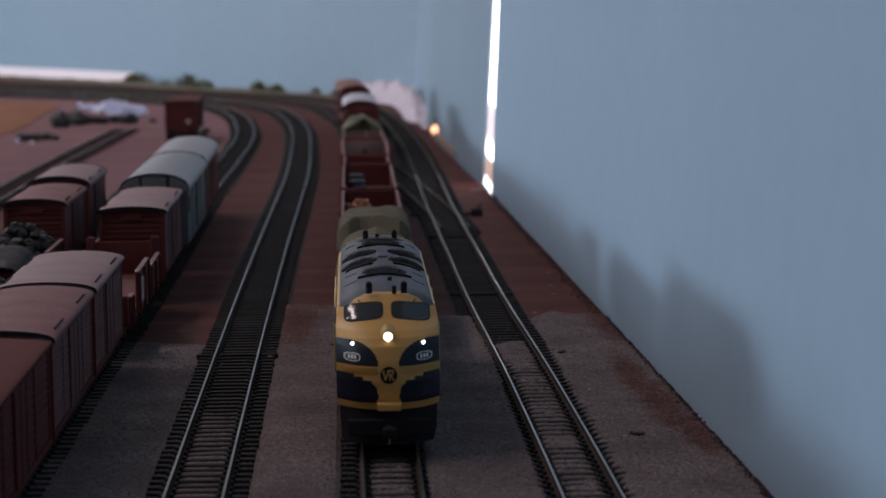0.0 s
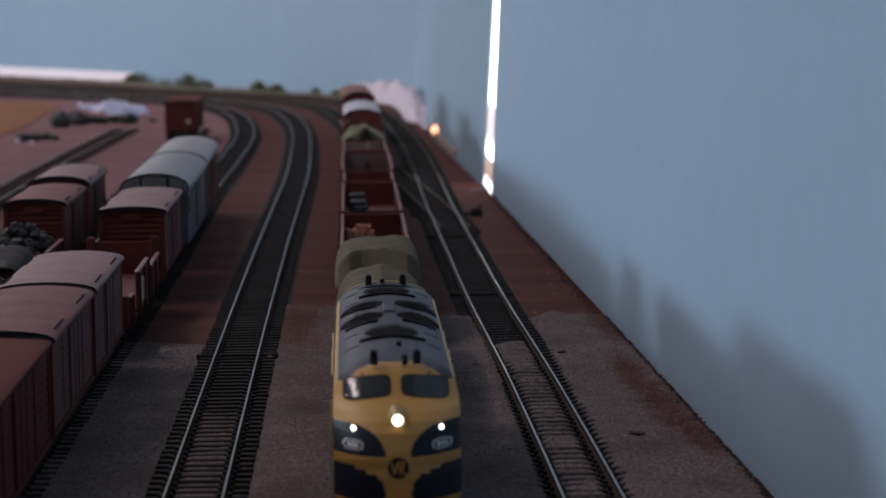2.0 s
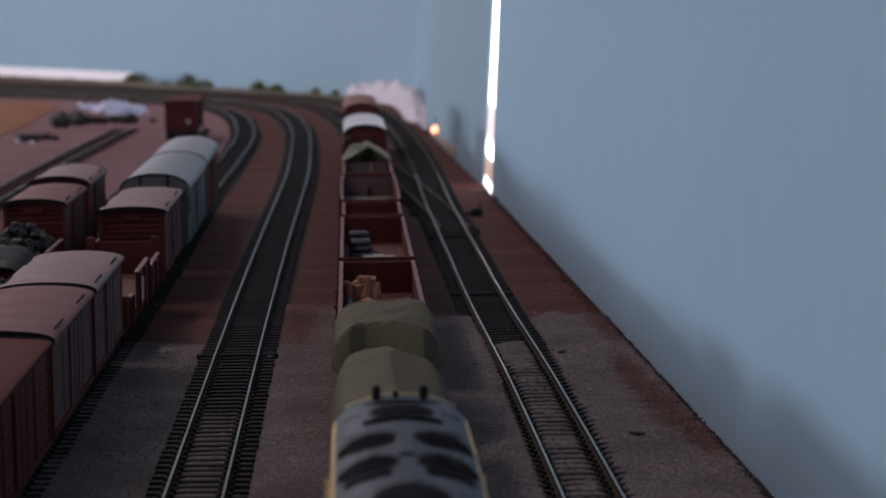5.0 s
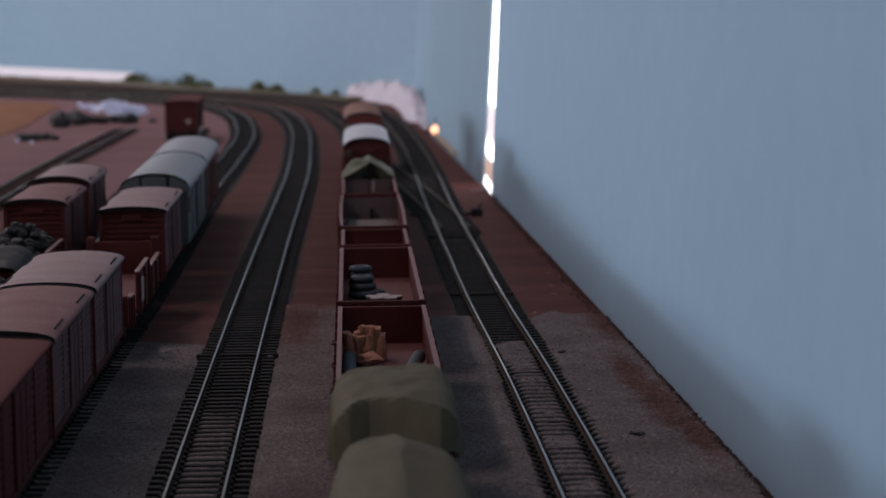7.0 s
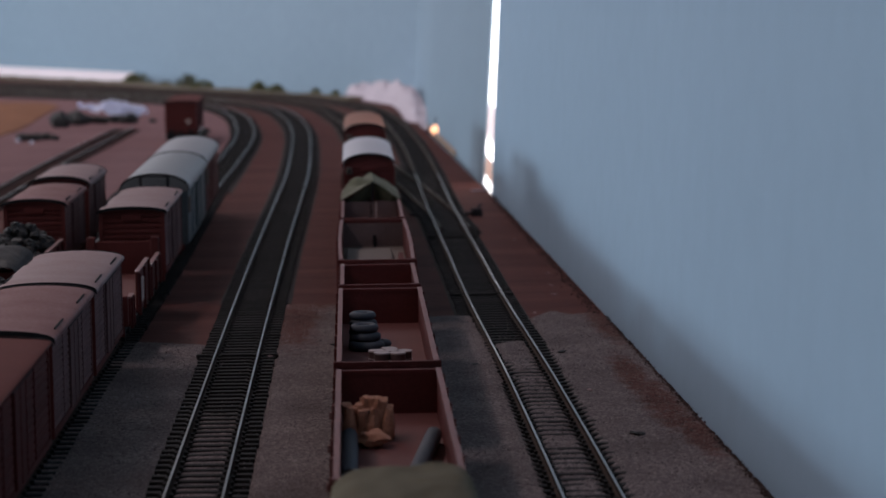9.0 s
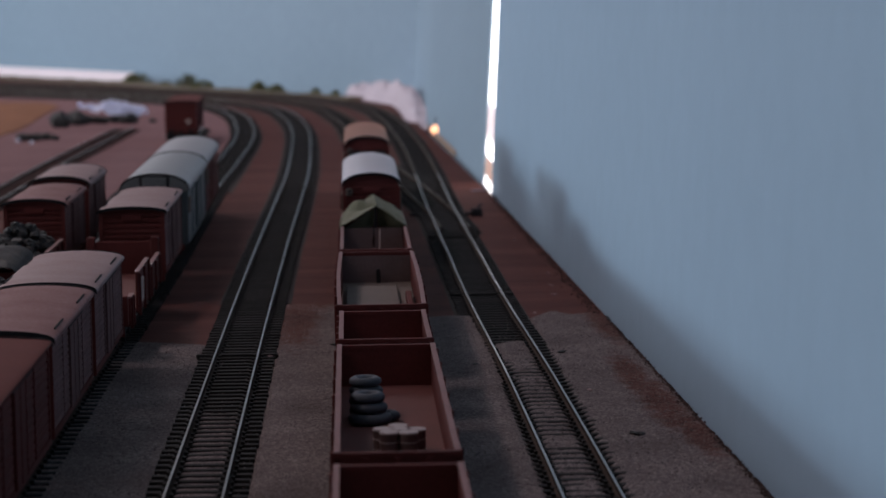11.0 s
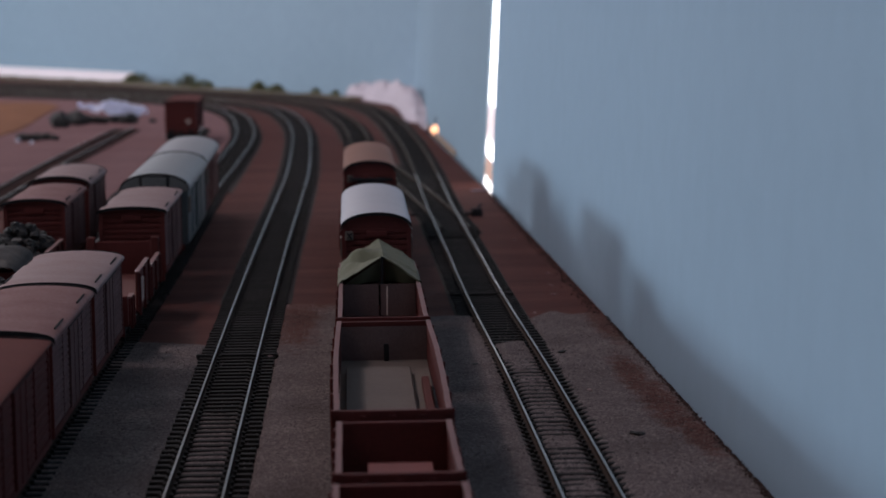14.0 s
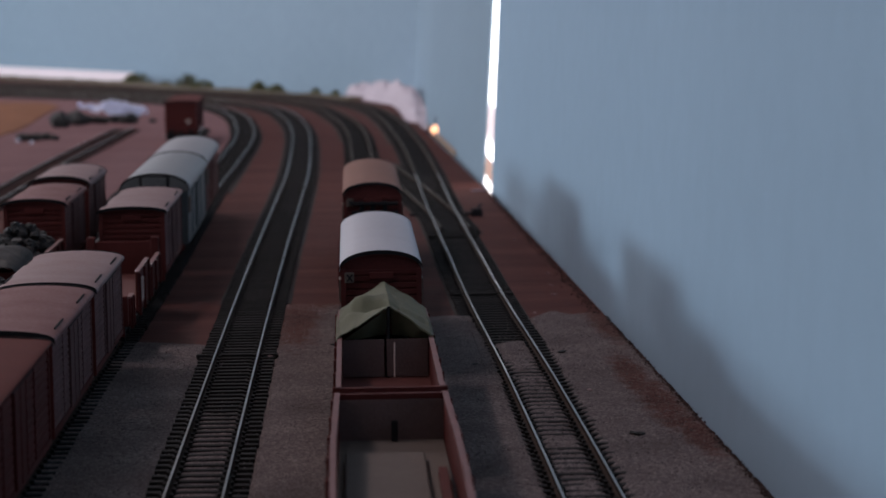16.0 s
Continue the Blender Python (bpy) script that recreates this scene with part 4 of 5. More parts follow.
        for y in (-0.0745, 0.0795):
            bm = cyl(bmesh.new(), (s * 0.0054, y, rz(0.0054) - 0.0005), (s * 0.0054, y, 0.0496), 0.0010, 12)
            cyl(bm, (s * 0.0054, y - 0.002, 0.0492), (s * 0.0054, y + 0.002, 0.0492), 0.0009, 12)
            part("air_horn", bm, M["black"], v)
        for y in (-0.031, 0.054):
            for q in (y - 0.0105, y + 0.0105):
                edge = [[(x, q - 0.00025, rz(x) - 0.0002), (x, q - 0.00025, rz(x) + 0.0003), (x, q + 0.00025, rz(x) + 0.0003), (x, q + 0.00025, rz(x) - 0.0002)]
                        for x in np.linspace(s * 0.0090, s * 0.0128, 4)]
                part("hatch_edge", loft(bmesh.new(), edge), M["soot"], v)
    bm = bmesh.new()
    xs = np.linspace(-0.0128, 0.0128, 17)
    loft(bm, [[(x, 0.0765, rz(x) - 0.004), (x, 0.0765, rz(x) - 0.0001), (x, 0.0830, rz(x) - 0.0001), (x, 0.0835, rz(x) - 0.0008), (x, 0.0825, rz(x) - 0.004)] for x in xs])
    smooth(part("roof_end", bm, M["roofgrey"], v), 30)
    part("roof_end_rim", loft(bmesh.new(), [[(x, 0.0826, rz(x) - 0.0010), (x, 0.0826, rz(x) + 0.0002), (x, 0.0836, rz(x) + 0.0002), (x, 0.0836, rz(x) - 0.0010)] for x in xs]), M["cream"], v, "pale rim at the roof end")
    part("roof_hub", boxed(-0.0019, 0.0019, 0.012, 0.028, 0.0464, 0.0481, 0.0004), M["roofgrey"], v)
    for x, y in ((0.0024, -0.0740), (0.0014, -0.0515), (-0.0010, 0.0795)):
        part("roof_pot", cyl(bmesh.new(), (x, y, 0.0462), (x, y, 0.0486), 0.0007, 10), M["black"], v)
    return v


# ---- loads ----
def tarpaulin(name, label, W, L, side_low, top, crown, seed, material, planes, tuck_len=0.011, front=()):
    """A draped sheet: arched over its load, hanging down the sides, with folds and tucked corners.
    planes: flat faces (a, b, c) of the taut sheet, each lying c + a * u + b * v above the crown (millimetres);
    front: two such faces that fall away from a notched front crest."""
    n, m = 56, 44
    rings = []
    for j in range(m + 1):
        v = -1 + 2 * j / m
        e = max(0.0, (abs(v) - 0.55) / 0.45)
        ring = []
        for i in range(n + 1):
            u = -1 + 2 * i / n
            a = abs(u)
            face = min(p * u / 0.72 + q * v + c for p, q, c in planes) * 0.001
            if front:
                face = min(face, max(p * u / 0.72 + q * v + c for p, q, c in front) * 0.001)
            face += 0.0008 * noise.noise((u * 2.2 + seed, v * 2.6, seed)) + 0.0005 * noise.noise((u * 5 + seed, v * 6, seed))
            if a < 0.72:
                x = u / 0.72 * 0.94
                z = crown + face - (crown - top) * (a / 0.72) ** 7
            else:
                q = (a - 0.72) / 0.28
                x = math.copysign(0.94 + 0.08 * math.sin(q * 1.7), u)
                z = top + face * (1 - q) - (top - side_low) * q
            y = v * L / 2
            tuck = max(0.0, (a - 0.5) / 0.5)
            y -= math.copysign(e * tuck * tuck_len * (1.0 if v < 0 else 0.25), v)
            x = x * W / 2 * (1 - 0.10 * e * tuck) + 0.0005 * noise.noise((v * 4 + seed, u, 2.0))
            ring.append((x, y, max(z, side_low - 0.004)))
        rings.append(ring)
    bm = loft(bmesh.new(), rings, closed=False)
    bmesh.ops.solidify(bm, geom=bm.faces[:], thickness=0.0004)
    ob = part(name, bm, material)
    smooth(ob, 7)
    return tagged(ob, label, "tarpaulin")


def gable_tarp():
    """A green sheet over a ridge: a crease runs from its eaves to the front peak, and dark flaps close its end."""
    bm = bmesh.new()
    n, m = 48, 40
    rings = []
    for j in range(m + 1):
        v = j / m
        ring = []
        for i in range(n + 1):
            u = -1 + 2 * i / n
            a = abs(u)
            front, back = -0.0335 + 0.0075 * (1 - a), 0.034 + 0.010 * (1 - a)
            y = front + (back - front) * v
            left = 1.0 if u < 0 else 0.4
            fold = math.exp(-((v - 0.20 - (0.24 if u < 0 else 0.12) * a) / 0.06) ** 2)
            z = 0.0262 + (0.0096 - 0.0010 * v) * (1 - a ** 1.1) - 0.0044 * left * fold * (1 - 0.45 * a) + (0.0052 * math.sin(math.pi * a ** 1.6) * math.exp(-((v - 0.42) / 0.17) ** 2) if u < 0 else 0.0)
            z += 0.0009 * noise.noise((u * 2.5, v * 3, 7.7)) + 0.0004 * noise.noise((u * 8, v * 9, 3.7)) - (0.0014 * (a - 0.92) / 0.08 if a > 0.92 else 0.0)
            ring.append((u * 0.0164 + 0.0019 * (1 - a) * (1 - 0.5 * v), y, z))
        rings.append(ring)
    loft(bm, rings, closed=False)
    bmesh.ops.solidify(bm, geom=bm.faces[:], thickness=0.0004)
    ob = smooth(part("tarpaulin", bm, M["tarp2"]), 16)
    for s in (-1, 1):
        # end flaps drawn inwards to a slit under the ridge
        top = [(0.0019 + s * 0.0146 * q, -0.0250 - 0.0070 * q, 0.0352 - 0.0090 * q) for q in np.linspace(0, 1, 9)]
        low = [(0.0012 + s * (0.0012 + 0.0138 * q), -0.0190 - 0.0110 * q + 0.0012 * math.sin(q * 9), 0.0250) for q in np.linspace(0, 1, 9)]
        rings = [[p, q, (q[0], q[1] + 0.0005, q[2]), (p[0], p[1] + 0.0005, p[2])] for p, q in zip(top, low)]
        smooth(part("end_flap", loft(bmesh.new(), rings), M["tarp2"], ob, "creased canvas end flap drawn inwards"), 30)
        part("inner_curtain", boxed(min(s * 0.0004, s * 0.0140), max(s * 0.0004, s * 0.0140), -0.0300, -0.0294, 0.0128, 0.0252), M["curtain"], ob, "dark brown canvas curtain")
    part("slit_lining", boxed(-0.0030, 0.0050, -0.0180, -0.0175, 0.0252, 0.0335), M["redfloor"], ob, "reddish lining seen through the slit")
    return tagged(ob, "olive green tarpaulin draped over a ridge pole on a wagon", "tarpaulin")


def lump(bm, c, r, seed, squash=0.7, sub=2, rough=0.35):
    q = bmesh.ops.create_icosphere(bm, subdivisions=sub, radius=1.0)
    for v in q["verts"]:
        k = 1 + rough * noise.noise(v.co * 1.7 + Vector((seed * 3.1, seed, 0)))
        v.co = Vector((v.co.x * r * k, v.co.y * r * k, v.co.z * r * k * squash)) + Vector(c)


def straw_stack():
    t = thing("straw_bundle", "ragged bundle of orange-brown straw in an open wagon", "load")
    random.seed(31)
    spots = [(x + random.uniform(-0.0005, 0.0005), y + random.uniform(-0.001, 0.001), random.uniform(0.0085, 0.0125)) for x in (-0.0055, -0.0030, -0.0005, 0.0020, 0.0042) for y in (0.0, 0.004, 0.008)]
    for k, (x, y, h) in enumerate(spots):
        bm = bmesh.new()
        n = 9
        rings = []
        for i in range(7):
            q = i / 6
            r = 0.0019 * (1.05 - 0.25 * q + 0.18 * math.sin(q * 5 + k))
            rings.append([(x + 0.0012 * q * math.sin(k * 2.3) + r * math.cos(a) * (1 + 0.3 * noise.noise((k * 3.0, math.cos(a) * 2, q * 3))),
                           y + r * math.sin(a) * (1 + 0.3 * noise.noise((k * 5.0, math.sin(a) * 2, q * 3))),
                           h * q + (0.0012 * noise.noise((k * 1.7, a * 2.0, 1.0)) if i == 6 else 0)) for a in np.linspace(0, 2 * math.pi, n + 1)[:-1]])
        part("stalk_clump", loft(bm, rings), M["bale"], t)
    bm = bmesh.new()
    lump(bm, (0.0010, -0.0085, 0.0022), 0.0042, 3.3, 0.55, 3, 0.5)
    smooth(part("fallen_clump", bm, M["bale"], t), 40)
    return t


def tyre_stack():
    t = thing("tyre_stack", "leaning stack of dusty dark rubber tyres in an open wagon", "tyres")
    low = [(0.0006, -0.001, 0.0016, 0.0046, 0.0017), (0.0002, 0.0, 0.0047, 0.0038, 0.0016), (-0.0002, 0.0004, 0.0077, 0.0035, 0.0015)]
    tall = [(-0.0003, 0.0118, 0.0016, 0.0036, 0.0016), (-0.0006, 0.0116, 0.0047, 0.0034, 0.0016), (-0.0005, 0.0120, 0.0077, 0.0034, 0.0015), (-0.0007, 0.0122, 0.0105, 0.0033, 0.0014)]
    for x, y, z, R, r in low + tall + [(0.0048, 0.0030, 0.0015, 0.0030, 0.0015)]:
        rings = []
        for a in np.linspace(0, 2 * math.pi, 29)[:-1]:
            tread = 1 + 0.012 * math.cos(a * 14)
            rings.append([((R + 1.15 * r * tread * math.cos(b)) * math.cos(a) + x, (R + 1.15 * r * tread * math.cos(b)) * math.sin(a) + y, z + r * math.sin(b)) for b in np.linspace(0, 2 * math.pi, 11)[:-1]])
        rings.append(rings[0])
        bm = loft(bmesh.new(), rings, caps=False)
        bmesh.ops.remove_doubles(bm, verts=bm.verts, dist=1e-7)
        smooth(part("tyre", bm, M["tyre"], t), 60)
    return t


def tin_drum():
    """A small stacked tin: dark sides, a pale lid and pale seams."""
    t = thing("tin_drum", "small dark tin drum with a pale pink-white lid", "drum", group="drums in the tyre wagon")
    r, h = 0.0026, 0.0060
    smooth(part("drum_side", cyl(bmesh.new(), (0, 0, 0), (0, 0, h - 0.0004), r, 24), M["tinside"], t), 50)
    smooth(part("lid", cyl(bmesh.new(), (0, 0, h - 0.0005), (0, 0, h), r + 0.00018, 24, r + 0.0001), M["tin"], t, "pale dusty lid"), 50)
    for z in (0.0001, 0.0030):
        smooth(part("seam", cyl(bmesh.new(), (0, 0, z), (0, 0, z + 0.00035), r + 0.00012, 24), M["tin"], t), 50)
    return t


def simple(name, label, category, bm, material, sm=None):
    ob = part(name, bm, material)
    if sm:
        smooth(ob, sm)
    return tagged(ob, label, category)


# ---- the train ----
def the_train():
    """Pairs of a thing and its place on the line at the start."""
    tr = []

    def put(ob, y):
        ob.matrix_basis = on_line(y)
        tr.append((ob, y, 0.0, 0.0))
        return ob

    def load(ob, y, dx, dz):
        tr.append((ob, y, dx, dz))
        return ob
    put(locomotive(), 0.7915)
    FL = 0.0124
    put(open_wagon("red open wagon covered by an olive tarpaulin", 0.128, bogies=False, top=0.0205, W=0.030), 0.9665)
    put(open_wagon("red open wagon under a bulging olive tarpaulin", 0.088, bogies=False, top=0.0200, W=0.029), 1.1010)
    # Dark block added so the tarpaulin's open corners read as shaded pockets.
    load(simple("crated_load", "dark block added for the shaded pockets beneath a tarpaulin", "load", box(boxed(-0.0135, 0.0135, -0.006, 0.044, 0.0, 0.0125, 0.001), -0.0125, 0.0125, -0.024, -0.007, 0.0, 0.0070, 0.001), M["coal"]), 1.0960, 0, FL)
    load(tarpaulin("tarpaulin", "olive canvas tarpaulin draped over a wagon load", 0.0345, 0.143, 0.0185, 0.0285, 0.0362, 1.3, M["tarp"],
                   ((-4.5, 1.5, 0.2), (3.5, 2.0, 0.0), (3.0, -7.0, 4.0), (-5.0, -9.0, 5.5), (1.0, 5.0, 1.6)), 0.004), 0.9700, 0, 0)
    load(tarpaulin("tarpaulin", "creased olive canvas tarpaulin bulging over a wagon load", 0.0348, 0.075, 0.0190, 0.0305, 0.0342, 4.7, M["tarp"],
                   ((0.6, -0.8, 0.2), (5.0, 1.0, 3.8), (-3.0, 1.0, 2.2)), 0.012, ((-16.0, 56.0, 28.3), (9.0, 56.0, 38.3))), 1.1020, 0, 0)
    put(open_wagon("long red open wagon carrying sacks and pipes", 0.158, group="long open wagons", door_bands=True), 1.2400)
    put(open_wagon("long red open wagon carrying tyres and small drums", 0.176, group="long open wagons"), 1.4215)
    put(open_wagon("short empty red open wagon with a plain floor", 0.067, bogies=False, ribs=5, W=0.0302), 1.5545)
    put(open_wagon("long red open wagon with bowed sides and a beige card floor", 0.171, bow=0.0007, W=0.0318, group="long open wagons", floor_mat="sheet", end_mat="curtain"), 1.6895)
    put(open_wagon("long red open wagon half covered by a green tarpaulin", 0.163, group="long open wagons", floor_mat="redfloor"), 1.8655)
    put(van("red covered van with a smooth white roof", 0.150, "roofwhite", bogies=True, W=0.0290, overhang=0.0007, eave=0.0385, rise=0.0066, plate=True, strips=False), 2.0390)
    put(open_wagon("low red open wagon coupled between two vans", 0.118, top=0.0205, bogies=False), 2.1840)
    put(van("dark red covered van with a brown-red roof", 0.160, "roofbrown", bogies=True, W=0.0282, overhang=0.0007, eave=0.0385, rise=0.0066, plate=True, strips=False, end_rails=True), 2.3410)
    # loads ride on the wagon floors
    load(straw_stack(), 1.2755, -0.0060, FL)
    for dx, y, a in ((-0.0120, 1.243, 0.0), (0.0084, 1.243, -7.0)):
        bm = cyl(bmesh.new(), (0, -0.028, 0.0024), (0, 0.028, 0.0024), 0.0024, 16)
        bmesh.ops.rotate(bm, verts=bm.verts, cent=(0, 0, 0), matrix=Matrix.Rotation(radians(a), 3, "Z"))
        load(simple("pipe", "dark grey round pipe lying in an open wagon", "pipe", bm, M["tyre"], 40), y, dx, FL)
    load(tyre_stack(), 1.4445, -0.0064, FL)
    for dx, y in ((-0.0010, 1.3990), (0.0044, 1.3985), (-0.0028, 1.4040), (0.0024, 1.4036), (0.0066, 1.4028), (0.0016, 1.4085)):
        load(tin_drum(), y, dx, FL)
    load(simple("red_floor_panel", "loose flat red panel on a wagon floor", "panel", boxed(-0.0085, 0.0085, -0.026, 0.024, 0, 0.0052, 0.0003), M["redpanel"]), 1.5500, 0.0012, FL)
    bm = bmesh.new()
    box(bm, -0.0118, 0.0098, -0.066, 0.052, 0.0, 0.0022, 0.0004)
    load(simple("card_sheet", "beige card sheet laid on a wagon floor", "card", bm, M["sheet"]), 1.6930, -0.0014, FL)
    load(simple("timber_strip", "narrow reddish timber strip along a wagon side", "timber", boxed(-0.0012, 0.0012, -0.045, 0.030, 0, 0.0030, 0.0003), M["red"]), 1.6910, 0.0125, FL)
    load(simple("end_clip", "small dark clip against a wagon end wall", "clip", boxed(-0.0009, 0.0009, -0.0007, 0.0007, 0, 0.0060, 0.0002), M["black"]), 1.7715, 0.0008, FL)
    load(gable_tarp(), 1.9100, 0.0, 0.0)
    load(simple("tarpaulin_pole", "thin dark pole propping a tarpaulin", "pole", cyl(bmesh.new(), (0, 0, 0.0), (0.0004, 0.003, 0.0232), 0.0006, 8), M["black"]), 1.8810, 0.0008, FL)
    load(simple("tie_rope", "thin pale rope hanging from a tarpaulin", "rope", cyl(bmesh.new(), (0.0010, -0.004, 0.003), (0.0012, 0.001, 0.0135), 0.0003, 6), M["sack"]), 1.8670, 0.0016, FL)
    bm = bmesh.new()
    for k, (x, y, s) in enumerate(((-0.006, 0.02, 0.006), (0.005, 0.01, 0.006), (-0.003, 0.035, 0.006), (0.005, 0.035, 0.005))):
        lump(bm, (x, y - 0.02, s * 0.55), s, k + 11, 0.8, 2)
    load(simple("covered_load", "dark lumpy load beneath a tarpaulin", "load", bm, M["coal"], 30), 1.9210, 0.0, FL)
    return tr


def parked_stock():
    def at(ob, x, y, rz=0.0):
        ob.matrix_basis = pose(x, y, RT, 0, 0, rz)
    # Flanks take the paler red with the backdrop's bounce light in its colour.
    D = dict(flank="dusty", rise=0.0032)
    at(van("dull red covered van with a flat dusty roof", 0.122, "roofbrown2", rise=0.0016, eave=0.0398, strips=False, W=0.0325), -0.1045, 0.6085)
    at(van("red covered van with a dusty pink roof and rain strips", 0.104, "roofred", louvre=True, W=0.0325, eave=0.0392, group="parked vans", **D), -0.1045, 0.7295)
    at(van("red louvred van with a pale dusty roof", 0.096, "roofred2", louvre=True, W=0.0325, eave=0.0392, group="parked vans", **D), -0.1043, 0.8375)
    at(wagon_low("red stake wagon with low flaps and upright ends", 0.156), -0.1035, 0.977, 0.2)
    at(van("red planked van with a pale dusty roof", 0.108, "roofred2", W=0.0298, eave=0.0388, rise=0.0026, flank="dusty", group="parked vans"), -0.1012, 1.127)
    at(van("grey-blue van with a high arched end and grey roof", 0.158, "roofgrey2", body="bluevan", bogies=True, W=0.0333, eave=0.0385, rise=0.0082, arch_end=True, strips=False, plate=True), -0.1012, 1.277, 0.2)
    at(van("dark red van with a pale rounded roof", 0.140, "rooflight", bogies=True, W=0.0333, eave=0.0385, rise=0.0075, strips=False, plate=True), -0.1026, 1.442, 0.3)
    at(van("red planked van with a dusty red roof", 0.090, "roofred", W=0.0288, eave=0.0385, group="vans on the second siding", **D), -0.1521, 1.163, 0.3)
    at(van("red van with a pale patched roof", 0.088, "roofred2", W=0.0305, eave=0.0393, group="vans on the second siding", flank="dusty", rise=0.0050), -0.1528, 1.264, 0.3)
    at(van("lone dark red van standing at the siding end", 0.115, "roofbrown2", W=0.0288, eave=0.0356, rise=0.0020, strips=False, tail_lamp=True), -0.1572, 2.225, 0.5)
    at(open_wagon("red open wagon loaded with dark scrap", 0.120, W=0.0315, top=0.0240, bogies=False, group="scrap wagons"), -0.1520, 1.040)
    at(open_wagon("red open wagon loaded with dark sheeted lumps", 0.118, W=0.0315, top=0.0240, bogies=False, group="scrap wagons"), -0.1520, 0.912)
    for y, seed, h in ((1.074, 3, 1.1), (0.930, 9, 0.8)):
        sl = thing("scrap_load", "dark lumpy scrap load piled in a wagon", "scrap", pose(-0.1520, y, RT))
        random.seed(seed)
        for k in range(110):
            bm = bmesh.new()
            a = random.uniform(-1, 1)
            b = random.uniform(-1, 1)
            z = 0.0160 + 0.0165 * h * (1 - a * a * 0.7) * (1 - b * b) * random.uniform(0.75, 1.1)
            lump(bm, (a * 0.0130, b * 0.030, z), random.uniform(0.0016, 0.0032), k, 0.8, 2, 0.6)
            smooth(part("scrap_piece", bm, M["coal"], sl), 30)
    ob = tarpaulin("tarpaulin", "dark grey crumpled sheet over a scrap load", 0.028, 0.060, 0.0225, 0.0275, 0.0310, 8.8, M["darktarp"], ((0, 0, 0), (4, 3, 1.5), (-4, 2, 1.2), (1, -6, 2), (0, 7, 2.5)))
    ob.matrix_basis = pose(-0.1525, 0.995, RT + 0.001)


# ---- scenery ----
def follow_edge(bm, x0, x1):
    """Narrows a strip so that it ends at the board's edge."""
    for v in bm.verts:
        edge = 0.1213 - 0.0165 * (v.co.y - 0.42) / 0.86 if v.co.y < 1.28 else 0.105
        v.co.x = x0 + (v.co.x - x0) * (edge - x0) / (x1 - x0)


def gravel_mat(name, label, x0, x1, y0, y1, seed, high, far_edge, by_wall=False, near_edge=0.0):
    """A thin spread of gravel with a ragged far edge."""
    nx, ny = max(8, int((x1 - x0) / 0.0016)), max(8, int((y1 - y0) / 0.0022))

    def z(x, y):
        e = (far_edge + 0.012 * noise.noise((x * 60, seed, 0)) + 0.02 * noise.noise((x * 14, seed, 3)) - y) / 0.012
        side = min(x - x0, x1 - x) / 0.003
        if near_edge:
            e = min(e, (y - near_edge) / 0.06 + 1.2 * noise.noise((x * 300, y * 200, seed)))
        k = max(-0.6, min(1.0, e, side + 0.3))
        return high * k + (0.00026 * noise.noise((x * 520, y * 520, seed)) + 0.0004 * noise.noise((x * 60, y * 60, seed + 5))) * max(0.0, k)
    bm = grid(x0, x1, y0, y1, nx, ny, z)
    if by_wall:
        follow_edge(bm, x0, x1)
    return tagged(part(name, bm, M["gravel"]), label, "gravel", kind="stuff")


def grains():
    """Loose grains on the gravel, joined."""
    random.seed(21)
    verts, faces = [], []
    for k in range(13000):
        y = 0.60 + 0.45 * random.random() ** 1.3
        x = random.uniform(-0.085, 0.115)
        if y > 0.95 + (0.08 if -0.03 < x < 0 else 0.05 if x > 0.04 else 0.0):
            continue
        if min(abs(abs(x - line) - 0.0088) for line in (-0.0456, 0.0103, 0.0648)) < 0.0022:
            continue
        if x > 0.117 - 0.0192 * (y - 0.42) / 0.86:
            continue
        r = random.uniform(0.00012, 0.00032)
        z = 0.0021 if abs(x + 0.0456) > 0.016 else 0.0014
        b = len(verts)
        a = random.uniform(0, 3)
        for dx, dy, dz in ((1, 0, 0), (0, 1, 0), (-1, 0, 0), (0, -1, 0), (0, 0, 0.9), (0, 0, -0.9)):
            verts.append((x + r * (dx * math.cos(a) - dy * math.sin(a)), y + r * (dx * math.sin(a) + dy * math.cos(a)), z + r * dz))
        faces += [(b + i, b + (i + 1) % 4, b + 4) for i in range(4)] + [(b + (i + 1) % 4, b + i, b + 5) for i in range(4)]
    me = bpy.data.meshes.new("loose_grains")
    me.from_pydata(verts, [], faces)
    me.materials.append(M["grain"])
    tagged(new("loose_grains", me), "loose grey and pale gravel grains", "gravel", kind="stuff")


